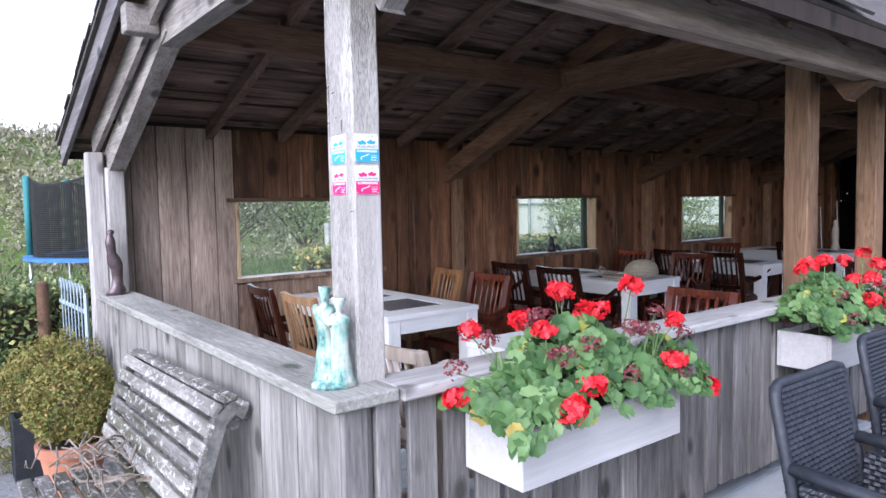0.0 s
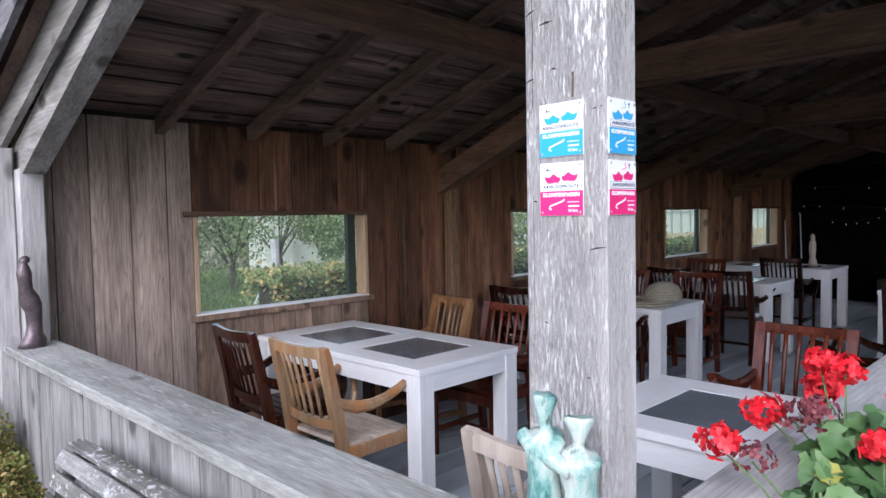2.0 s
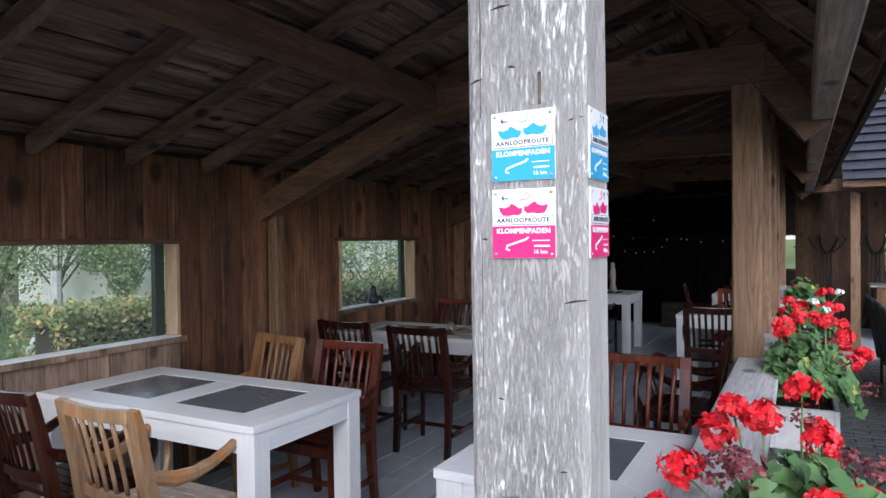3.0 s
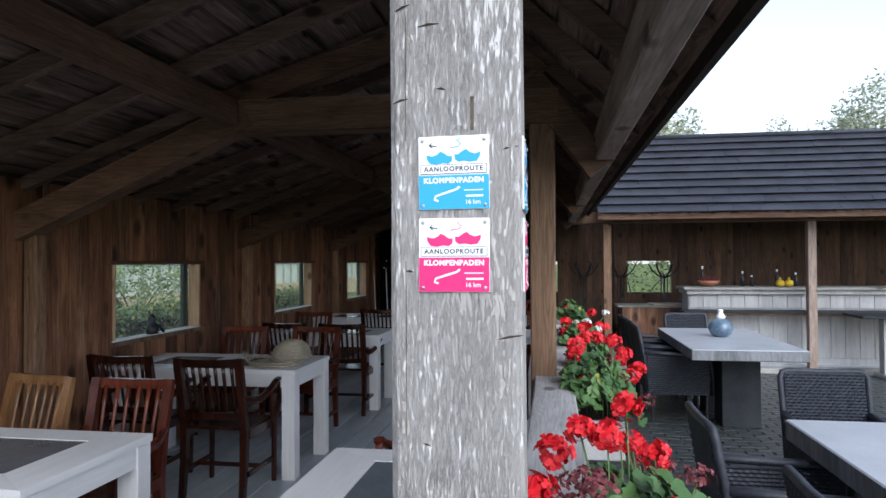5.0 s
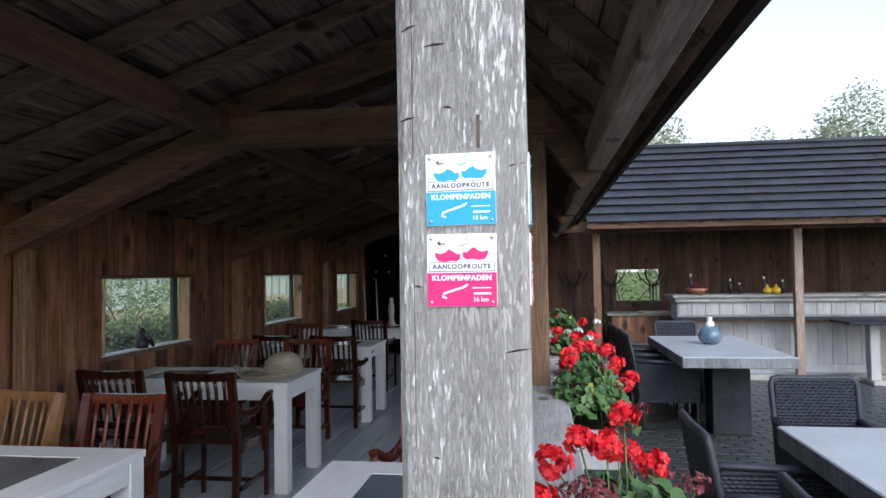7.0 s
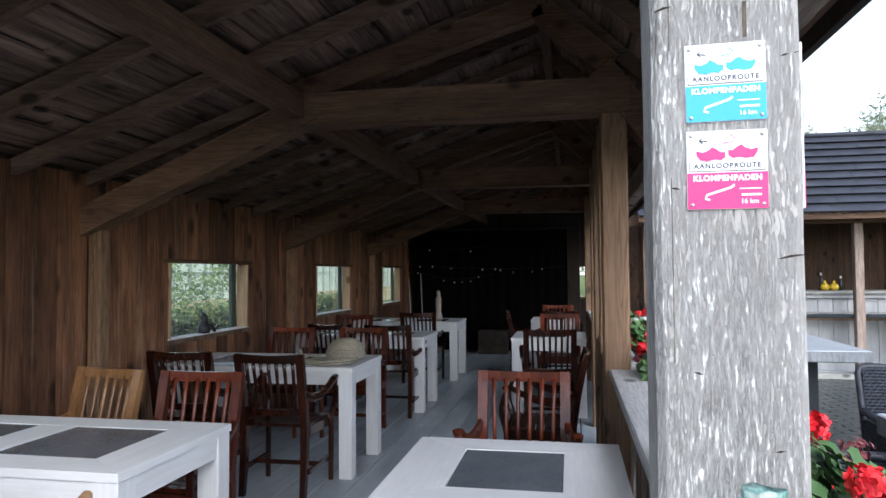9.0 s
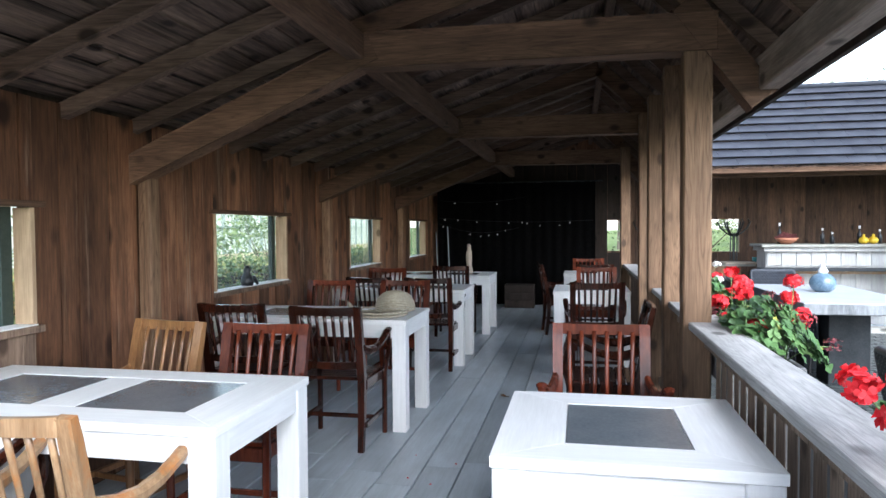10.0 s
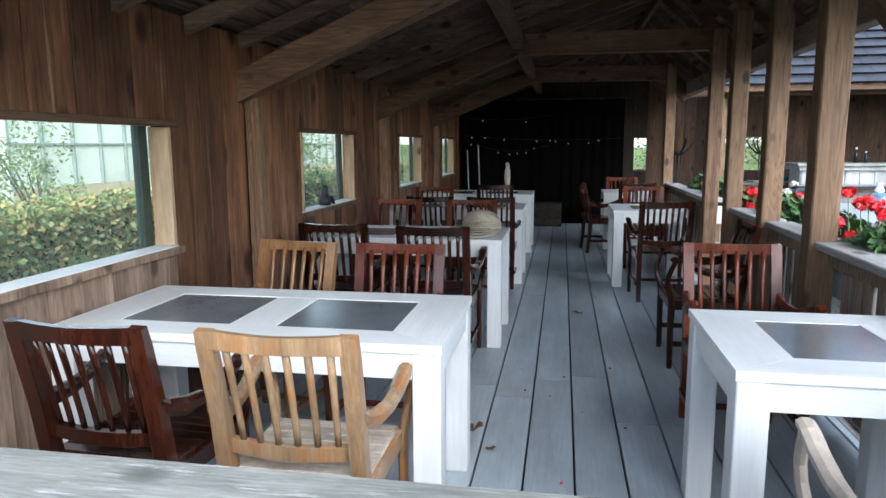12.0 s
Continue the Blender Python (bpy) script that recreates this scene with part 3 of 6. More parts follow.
for i in range(21):
    build_rafter(1.305 + 0.5555 * i)


# trusses with bent tie, stub over the front post, rafters up to the ridge
def build_truss(x, grey=False):
    t = thing("roof_truss", "pale bleached gable truss of heavy beams" if grey else "heavy brown roof truss with a bent tie beam", "truss", "roof trusses", "structure")
    my = M_BEAM_GREY if grey else M_BEAM_Y
    w = 0.085 if grey else 0.13

    def arm(name, p, q, h, mat, ww=w):
        bm = bmesh.new()
        beam(bm, (x, *p), (x, *q), ww, h, (0, 0, 1), 0.006)
        part(name, bm, mat, t)

    arm("diagonal_beam", (5.66, 1.711), (4.10, 2.371), 0.163, my)
    arm("collar_beam", (4.66 if grey else 4.20, 2.347), (2.34, 2.337), 0.19, my, w - 0.006)
    arm("front_stub", (2.50, 2.49), (2.128, 1.995), 0.145, my, w - 0.012)
    arm("principal_rafter", (4.24, 2.44), (RIDGE_Y, RIDGE_Z - 0.15), 0.13, my, 0.09)
    arm("principal_rafter", (RIDGE_Y + 0.02, RIDGE_Z - 0.16), (2.44, 2.50), 0.13, my, 0.09)


for x in TRUSS_X:
    build_truss(x, x < 2)

gable = thing("gable_boarding", "weathered brown boards closing the gable under the roof", "cladding", kind="structure")
for side, end in ((1, 5.72), (-1, 2.25)):
    bm = bmesh.new()
    beam(bm, (1.12, RIDGE_Y, RIDGE_Z - 0.10), (1.12, end, roof_z(end) - 0.10), 0.024, 0.2, (0, 0, 1), 0.003)
    part("barge_board", bm, M_BEAM_GREY, gable)
    bm = bmesh.new()
    beam(bm, (1.075, RIDGE_Y, RIDGE_Z - 0.03), (1.075, end, roof_z(end) - 0.03), 0.05, 0.05, (0, 0, 1), 0.003)
    part("batten", bm, M_RAFTER, gable)

purl = thing("purlin", "long brown purlin beam resting on the trusses", "beam", kind="structure")
part("purlin_end", boxed(1.0, 1.155, 4.15, 4.245, 2.297, 2.435, bevel=0.006), M_BEAM_GREY, purl, "bleached sawn purlin end")
for a, b in zip([1.19] + TRUSS_X[1:], TRUSS_X[1:] + [12.8]):
    part("purlin_length", boxed(a + 0.07, b - 0.07, 4.145, 4.245, 2.297, 2.435, bevel=0.006), M_BEAM_X, purl)
ridge = thing("ridge_beam", "long brown ridge beam", "beam", kind="structure")
part("ridge_length", boxed(VERGE + 0.03, 12.8, RIDGE_Y - 0.03, RIDGE_Y + 0.03, RIDGE_Z - 0.16, RIDGE_Z - 0.06, bevel=0.005), M_BEAM_X, ridge)
M_PLATE = wood("weathered_plate_beam", (0.17, 0.135, 0.112), (0.41, 0.335, 0.285), "x", 0.8, 16, 0.1, (0.08, 0.05, 0.04), (0.58, 0.8), blotch=0.4)
plate = thing("wall_plate", "heavy weathered eave beam resting on the truss ends", "beam", kind="structure")
part("plate_beam", boxed(1.02, 9.9, 2.055, 2.155, 2.04, 2.21, bevel=0.008), M_PLATE, plate)


# posts
def build_post(x0, x1, y0, y1, z1, mat, label, z0=-0.05):
    p = thing("post", label, "post", "shelter posts", "structure", pose((x0 + x1) / 2, (y0 + y1) / 2, z0))
    hx, hy = (x1 - x0) / 2, (y1 - y0) / 2
    bm = bmesh.new()
    rng = random.Random(int(x0 * 100))
    levels = [i / 14 for i in range(15)]
    rings = []
    for f in levels:
        jx, jy = rng.uniform(-0.0015, 0.0015), rng.uniform(-0.0015, 0.0015)
        c = 0.008
        ring = [(hx - c, hy), (-hx + c, hy), (-hx, hy - c), (-hx, -hy + c), (-hx + c, -hy), (hx - c, -hy), (hx, -hy + c), (hx, hy - c)]
        rings.append([bm.verts.new((px + jx, py + jy, f * (z1 - z0))) for px, py in ring])
    for a, b in zip(rings, rings[1:]):
        for k in range(8):
            bm.faces.new((a[k], a[(k + 1) % 8], b[(k + 1) % 8], b[k]))
    bm.faces.new(rings[0])
    bm.faces.new(rings[-1])
    part("shaft", bm, mat, p)
    return p


build_post(1.209, 1.31, 2.42, 2.574, 2.268, M_POST_GREY, "weathered grey corner post with peeling surface")
build_post(4.02, 4.15, 2.365, 2.50, 2.268, M_POST, "squared brown larch post beside the railing")
for x in (4.95, 5.91, 6.72, 9.32):
    build_post(x, x + 0.12, 2.36, 2.48, 2.39, M_POST, "squared brown larch post beside the railing")
build_post(1.14, 1.25, 5.46, 5.58, 1.73, M_POST_GABLE, "grey weathered gable post on the low wall", 0.9)
build_post(1.04, 1.138, 5.52, 5.63, 1.83, M_POST_GABLE, "grey weathered corner post of the gable")
for x in (4.02, 6.94, 9.86):
    build_post(x + 0.06, x + 0.157, 5.507, 5.592, 1.76, M_POST, "brown wall post carrying the truss", 0.0)
# low gable wall with cap
low = thing("low_wall", "waist-high wall of weathered grey boards with a cap", "wall", kind="structure")
part("core", boxed(1.135, 1.20, 2.40, 5.60, -0.05, 0.86), M_DARKWALL, low)
part("cap", boxed(1.06, 1.28, 2.30, 5.75, 0.868, 0.908, bevel=0.006), M_CAP_Y, low, "mossy weathered cap board")
LOW_BOARDS = []
y = 2.365
while y < 5.62:
    w = random.choice((0.12, 0.14, 0.16, 0.18))
    LOW_BOARDS.append((y, min(y + w - 0.004, 5.63), random.uniform(0, 0.008)))
    y += w


# the side under the roof is less weathered; its brown is also lightened to offset shade
def sheltered_side(me):
    me.materials.append(M_FENCE_IN)
    for f in me.polygons:
        if f.normal.y > 0.5:
            f.material_index = 1


# front railing in bays between the posts
def build_railing(x0, x1):
    r = thing("railing", "grey weathered railing of upright boards with a cap", "railing", "front railing bays", "structure")
    part("cap", boxed(x0, x1, 2.285, 2.475 if x0 < 2 else 2.455, 0.866, 0.906, bevel=0.006), M_CAP_X, r, "weathered grey cap board")
    part("bottom_rail", boxed(x0 + 0.1, x1, 2.36, 2.40, 0.16, 0.22, bevel=0.004), M_FENCE_IN, r)
    part("top_rail", boxed(x0 + 0.1, x1, 2.36, 2.40, 0.78, 0.864, bevel=0.004), M_FENCE_IN, r)
    x = x0 + 0.03 if x0 > 2 else 1.106
    while x < x1 - 0.08:
        w = random.uniform(0.08, 0.105)
        ob = part("board", boxed(x, x + w, 2.333, 2.357, 0.08 + random.uniform(0, 0.03), 0.862, bevel=0.003), M_FENCE, r)
        sheltered_side(ob.data)
        x += w + random.uniform(0.024, 0.038)


build_railing(1.282, 4.015)
build_railing(4.155, 4.945)
build_railing(5.075, 5.905)
build_railing(6.845, 9.315)


# white tables with dark tile insets
def slab(corners, z0, z1):
    """A flat board with the given corners seen from above."""
    bm = bmesh.new()
    lo = [bm.verts.new((x, y, z0)) for x, y in corners]
    hi = [bm.verts.new((x, y, z1)) for x, y in corners]
    bm.faces.new(lo[::-1])
    bm.faces.new(hi)
    for k in range(len(corners)):
        n = (k + 1) % len(corners)
        bm.faces.new((lo[k], lo[n], hi[n], hi[k]))
    bmesh.ops.bevel(bm, geom=bm.edges[:], offset=0.0005, segments=1, affect="EDGES")
    return bm


def build_table(x0, x1, y0, y1, tiles, label):
    t = thing("table", label, "table", "white tables", at=pose((x0 + x1) / 2, (y0 + y1) / 2, 0))
    hx, hy = (x1 - x0) / 2, (y1 - y0) / 2
    ax, ay, g = hx - 0.15, hy - 0.2, 0.0003
    for sx in (-1, 1):
        part("top_rail", slab([(sx * hx, -hy + g), (sx * hx, hy - g), (sx * ax, ay - g), (sx * ax, -ay + g)], 0.731, 0.762), M_WHITE, t)
    for sy in (-1, 1):
        part("end_rail", slab([(-hx + g, sy * hy), (hx - g, sy * hy), (ax - g, sy * ay), (-ax + g, sy * ay)], 0.731, 0.762), M_WHITE_X, t)
    tile = (2 * ay - (tiles - 1) * 0.18) / tiles
    for k in range(tiles):
        y = -ay + k * (tile + 0.18)
        part("slate_tile", boxed(-ax + 0.001, ax - 0.001, y + 0.002, y + tile - 0.002, 0.735, 0.7595, bevel=0.001), M_SLATE, t, "dark grey slate tile inset")
        if k:
            part("cross_board", boxed(-ax + 0.001, ax - 0.001, y - 0.179, y - 0.001, 0.731, 0.7615, bevel=0.002), M_WHITE_X, t)
    for sx in (-1, 1):
        for sy in (-1, 1):
            cx, cy = sx * (hx - 0.053), sy * (hy - 0.053)
            part("leg", boxed(cx - 0.048, cx + 0.048, cy - 0.048, cy + 0.048, 0.0, 0.731, bevel=0.004), M_WHITE_Z, t)
    for sx in (-1, 1):
        part("apron", boxed(sx * (hx - 0.022) - 0.011, sx * (hx - 0.022) + 0.011, -hy + 0.102, hy - 0.102, 0.64, 0.731), M_WHITE, t)
    for sy in (-1, 1):
        part("apron", boxed(-hx + 0.102, hx - 0.102, sy * (hy - 0.022) - 0.011, sy * (hy - 0.022) + 0.011, 0.64, 0.731), M_WHITE_X, t)
    return t


build_table(2.41, 3.15, 4.123, 5.58, 2, "long white table with two dark slate tile insets")
build_table(2.314, 3.054, 2.495, 3.25, 1, "square white table with one dark slate tile inset")
build_table(4.85, 5.58, 4.145, 5.57, 2, "long white table with a straw basket on it")
build_table(7.05, 7.77, 4.13, 5.57, 2, "long white table beside the plank wall")
build_table(9.05, 9.85, 4.13, 5.57, 2, "long white table with a carved figure on it")
build_table(7.05, 7.82, 2.52, 3.25, 1, "square white table beside the railing")
build_table(9.5, 10.2, 2.55, 3.2, 1, "square white table near the dark end")


# slatted armchair, facing +x, origin on the floor under the top of the back
def build_chair(mat, label, category="armchair", wide=0.45, slats=6, seat_mat=None):
    c = thing("armchair", label, category, "slatted armchairs")
    h = wide / 2

    for s in (-1, 1):
        bm = bmesh.new()
        sweep(bm, [(0.075, s * (h - 0.02), 0.0), (0.10, s * (h - 0.02), 0.22), (0.108, s * (h - 0.02), 0.42), (0.075, s * (h - 0.02), 0.62), (0.028, s * (h - 0.018), 0.83), (0.014, s * (h - 0.018), 0.886)], [0.036, 0.042, 0.046, 0.048, 0.05, 0.05], [0.036, 0.042, 0.05, 0.042, 0.034, 0.026], (1, 0, 0))
        part("back_leg", bm, mat, c)
        bm = bmesh.new()
        sweep(bm, [(0.50, s * (h + 0.006), 0.0), (0.505, s * (h + 0.006), 0.3), (0.502, s * (h + 0.007), 0.41), (0.515, s * (h + 0.014), 0.46), (0.535, s * (h + 0.024), 0.52), (0.535, s * (h + 0.030), 0.57), (0.515, s * (h + 0.034), 0.63), (0.495, s * (h + 0.036), 0.675)], [0.034, 0.036, 0.038, 0.036, 0.034, 0.034, 0.034, 0.034], [0.036, 0.042, 0.048, 0.042, 0.036, 0.032, 0.03, 0.03], (1, 0, 0), 8)
        part("front_leg", bm, mat, c)
        bm = bmesh.new()
        sweep(bm, [(0.065, s * (h - 0.012), 0.655), (0.10, s * (h - 0.006), 0.625), (0.17, s * (h + 0.006), 0.603), (0.25, s * (h + 0.017), 0.601), (0.33, s * (h + 0.026), 0.618), (0.41, s * (h + 0.034), 0.652), (0.465, s * (h + 0.037), 0.681), (0.505, s * (h + 0.037), 0.69), (0.525, s * (h + 0.037), 0.68)], [0.034, 0.038, 0.042, 0.046, 0.05, 0.052, 0.052, 0.05, 0.03], [0.03, 0.055, 0.062, 0.054, 0.046, 0.038, 0.032, 0.028, 0.02], sides=8)
        part("arm", bm, mat, c)
        part("side_rail", boxed(0.125, 0.49, s * (h - 0.005) - 0.012, s * (h - 0.005) + 0.012, 0.37, 0.43, bevel=0.003), mat, c)
        part("stretcher", boxed(0.11, 0.49, s * (h) - 0.011, s * (h) + 0.011, 0.14, 0.17, bevel=0.003), mat, c)
    part("cross_stretcher", boxed(0.30, 0.32, -h + 0.011, h - 0.011, 0.142, 0.168, bevel=0.003), mat, c)
    bm = bmesh.new()
    sweep(bm, [(0.014 - 0.018 * math.sin(k / 8 * math.pi), (k / 8 - 0.5) * (wide - 0.074), 0.861 - 0.004 * math.sin(k / 8 * math.pi)) for k in range(9)], 0.022, [0.052, 0.05, 0.049, 0.048, 0.047, 0.048, 0.049, 0.05, 0.052])
    part("top_rail", bm, mat, c)
    bm = bmesh.new()
    sweep(bm, [(0.098 - 0.02 * math.sin(k / 6 * math.pi), (k / 6 - 0.5) * (wide - 0.07), 0.528 - 0.006 * math.sin(k / 6 * math.pi)) for k in range(7)], 0.026, 0.042)
    part("lower_back_rail", bm, mat, c)
    for k in range(slats):
        f = (k + 0.5) / slats
        y = (f - 0.5) * (wide - 0.085)
        o = -0.021 * math.sin(f * math.pi)
        bm = bmesh.new()
        sweep(bm, [(0.094 + o, y * 0.95, 0.548), (0.082 + o, y * 0.96, 0.61), (0.066 + o, y * 0.97, 0.68), (0.047 + o, y * 0.985, 0.76), (0.024 + o, y, 0.85)], [0.02, 0.021, 0.022, 0.023, 0.024], 0.016, (1, 0, 0), 8)
        part("slat", bm, mat, c, smooth=True)
    part("seat_front_rail", boxed(0.485, 0.52, -h + 0.005, h - 0.005, 0.37, 0.43, bevel=0.004), mat, c)
    for k in range(7):
        x = 0.12 + k * 0.053
        part("seat_slat", boxed(x, x + 0.049, -h + 0.008, h - 0.008, 0.425, 0.445, bevel=0.003), seat_mat or mat, c)
    return c


LAB = {"h": "varnished honey-brown teak armchair with slatted back", "t": "worn honey-coloured teak armchair with slatted back", "r": "red mahogany armchair with slatted back", "d": "dark mahogany armchair with slatted back", "p": "bare pale teak armchair with slatted back"}
CHAIRS = [("t", 1.985, 4.505, 0), ("d", 1.99, 5.12, -3), ("h", 3.70, 5.12, 169), ("r", 3.67, 4.56, 180), ("d", 4.43, 5.2, 0), ("d", 4.35, 4.53, 0), ("r", 6.40, 5.25, 180), ("r", 6.45, 4.56, 180),
          ("d", 6.75, 5.02, 0), ("d", 6.72, 4.42, 0), ("r", 8.25, 5.25, 180), ("d", 8.72, 4.58, 0), ("r", 3.90, 2.905, 180), ("d", 6.36, 2.85, 2), ("r", 8.6, 2.8, 180), ("d", 9.2, 2.8, 0), ("r", 10.85, 2.86, 180), ("p", 1.60, 2.87, 0), ("d", 4.84, 2.56, 90), ("d", 9.35, 3.52, -80)]
proto = {}
for key, x, y, turn in CHAIRS:
    m = pose(x, y, 0, 0, 0, turn)
    if key not in proto:
        proto[key] = build_chair({"t": M_TEAK, "h": M_HONEY, "r": M_RED, "d": M_BROWN, "p": M_PALE}[key], LAB[key], seat_mat=M_PALE if key == "t" else None, slats={"t": 6, "h": 6, "r": 6, "d": 7, "p": 7}[key])
        proto[key].matrix_basis = m @ Matrix.Diagonal((1, 1, 1.022, 1))
    else:
        copy_thing(proto[key], m)


# ---- signs on the corner post ----
def lettering(text, size, material, parent, m, name="lettering", bold=0.0001, spaced=1.0):
    """Flat letters of Blender's own font as a mesh; m places the middle of the line."""
    cu = bpy.data.curves.new("letters", "FONT")
    cu.body, cu.size, cu.align_x, cu.align_y, cu.extrude = text, size, "CENTER", "CENTER", 0.0002
    cu.offset, cu.space_character = bold, spaced
    tmp = bpy.data.objects.new("letters", cu)
    me = bpy.data.meshes.new_from_object(tmp)
    bpy.data.objects.remove(tmp)
    me.materials.append(material)
    ob = new(name, me)
    ob.parent = parent
    ob.matrix_basis = m
    return ob


def clog(bm, cx, cz, s, flip):
    """A wooden shoe as a flat shape with an upturned toe."""
    outline = [(-1.0, 0.30), (-0.95, -0.05), (-0.7, -0.40), (-0.2, -0.45), (0.3, -0.36), (0.7, -0.42), (1.0, -0.2), (1.0, 0.18), (0.72, 0.16), (0.4, 0.40), (0.1, 0.55), (-0.15, 0.32), (-0.55, 0.18)]
    vs = [bm.verts.new((cx + flip * px * s, cz + pz * s, 0.0)) for px, pz in outline]
    top = [bm.verts.new((v.co.x, v.co.y, 0.0004)) for v in vs]
    bm.faces.new(top)
    for k in range(len(vs)):
        bm.faces.new((vs[k], vs[(k + 1) % len(vs)], top[(k + 1) % len(vs)], top[k]))


def build_sign(m, tone, tone_name, arrow_up):
    """A square route plate; x right and y up in the plate's own plane, z towards the viewer."""
    s = thing("route_sign", "square white and %s route sign screwed to the post" % tone_name, "sign", "route signs", at=m)
    w, h = 0.0825, 0.085
    plate = part("plate", boxed(-w / 2, w / 2, -h / 2, h / 2, 0, 0.0025, bevel=0.0008), M_SIGN_WHITE, s)
    part("colour_field", boxed(-w / 2 + 0.0005, w / 2 - 0.0005, -h / 2 + 0.0005, -0.003, 0.0022, 0.0030), tone, plate)
    bm = bmesh.new()
    clog(bm, -0.0165, 0.0165, 0.0150, 1)
    clog(bm, 0.0165, 0.0185, 0.0150, -1)
    ob = part("clog_emblem", bm, tone, plate)
    ob.matrix_basis = pose(0, 0, 0.0026)
    bm = bmesh.new()
    sweep(bm, [(-0.004, 0.0285, 0), (0.006, 0.030, 0), (0.009, 0.0335, 0), (0.004, 0.037, 0), (0.008, 0.0395, 0)], 0.0008, 0.0006)
    part("path_line", bm, tone, plate).matrix_basis = pose(0, 0, 0.003)
    part("name_band", boxed(-0.0385, 0.0385, -0.0015, 0.0095, 0.0031, 0.0034, bevel=0.0001), M_SIGN_INK, plate)
    part("name_field", boxed(-0.0379, 0.0379, -0.0009, 0.0089, 0.0034, 0.0037), M_SIGN_WHITE, plate)
    lettering("AANLOOPROUTE", 0.0074, M_SIGN_INK, plate, pose(0, 0.0040, 0.0040), bold=0.0002, spaced=1.22)
    lettering("KLOMPENPADEN", 0.0082, M_SIGN_WHITE, plate, pose(0, -0.0092, 0.0033), bold=0.0004, spaced=1.14)
    bm = bmesh.new()
    sweep(bm, [(-0.018, -0.0325, 0), (-0.0225, -0.031, 0), (-0.021, -0.027, 0), (-0.010, -0.0235, 0), (0.003, -0.0195, 0), (0.007, -0.0165, 0)], 0.0024, 0.0006)
    part("swoosh", bm, M_SIGN_WHITE, plate).matrix_basis = pose(0, 0, 0.0033)
    lettering("16 km", 0.0072, M_SIGN_WHITE, plate, pose(0.022, -0.0345, 0.0033))
    part("small_line", boxed(0.014, 0.034, -0.0285, -0.0262, 0.003, 0.0033), M_SIGN_WHITE, plate)
    part("small_line", boxed(0.012, 0.034, -0.0213, -0.0202, 0.003, 0.0033), M_SIGN_WHITE, plate)
    bm = bmesh.new()
    if arrow_up:
        box(bm, 0.0185, 0.0195, 0.030, 0.038, 0.0026, 0.0031)
        beam(bm, (0.019, 0.0385, 0.0029), (0.0165, 0.0355, 0.0029), 0.001, 0.0005)
        beam(bm, (0.019, 0.0385, 0.0029), (0.0215, 0.0355, 0.0029), 0.001, 0.0005)
    else:
        beam(bm, (-0.028, 0.032, 0.0029), (-0.019, 0.0305, 0.0029), 0.0012, 0.0005)
        beam(bm, (-0.028, 0.032, 0.0029), (-0.025, 0.0345, 0.0029), 0.0012, 0.0005)
        beam(bm, (-0.028, 0.032, 0.0029), (-0.0245, 0.029, 0.0029), 0.0012, 0.0005)
    part("arrow", bm, M_SIGN_INK, plate)
    for sx in (-1, 1):
        for sy in (-1, 1):
            bm = bmesh.new()
            lathe(bm, [(0.0022, 0.0), (0.0021, 0.0012), (0.0008, 0.0018)], 10, (sx * 0.036, sy * 0.0375, 0.0025))
            part("screw", bm, M_SCREW, plate, "steel screw", True)
    return s


FACE_A = Matrix(((0, 0, -1, 1.2085), (-1, 0, 0, 2.4975), (0, 1, 0, 0), (0, 0, 0, 1)))
FACE_B = Matrix(((1, 0, 0, 1.258), (0, 0, -1, 2.4195), (0, 1, 0, 0), (0, 0, 0, 1)))
for face, up in ((FACE_A, False), (FACE_B, True)):
    for z, tone, word, lean in ((1.6145, M_SIGN_BLUE, "blue", 0.6), (1.5195, M_SIGN_PINK, "pink", 0.0)):
        build_sign(Matrix.Translation((0, 0, z)) @ face @ pose(0, 0, 0, 0, 0, lean), tone, word, up)


# nail marks, a slot and a patch on the weathered corner post
wear = thing("post_repair", "small inset wooden patch and dark slot in the post", "repair", kind="structure")
part("patch", boxed(1.2082, 1.212, 2.482, 2.504, 1.664, 1.70, bevel=0.0006), M_POST_GREY, wear)
part("slot", boxed(1.2080, 1.212, 2.474, 2.478, 1.663, 1.702), M_BARK, wear)
part("seam", boxed(1.2085, 1.212, 2.5540, 2.5549, 1.3, 2.2), M_BARK, wear)
for y, z, L, lean in ((2.527, 1.788, 0.026, 6), (2.558, 1.81, 0.02, 22), (2.512, 1.712, 0.012, -10), (2.437, 1.64, 0.03, 14), (2.435, 1.425, 0.034, 10), (2.55, 1.50, 0.02, -8), (2.56, 1.70, 0.02, 15), (2.53, 1.30, 0.024, -14), (2.45, 1.22, 0.03, 8), (2.50, 1.10, 0.022, -4)):
    bm = bmesh.new()
    a = radians(lean)
    sweep(bm, [(1.2095, y + L / 2 * math.cos(a), z - L / 2 * math.sin(a)), (1.209, y, z + 0.001), (1.2095, y - L / 2 * math.cos(a), z + L / 2 * math.sin(a))], [0.0008, 0.0032, 0.0006], [0.0008, 0.0022, 0.0006], (1, 0, 0), 6)
    part("check", bm, M_SOIL, wear)


# ---- figures ----
def lumpy(bm, amount, scale, seed):
    for v in bm.verts:
        n = noise.noise_vector(v.co * scale + Vector((seed, seed, 0)))
        v.co += n * amount


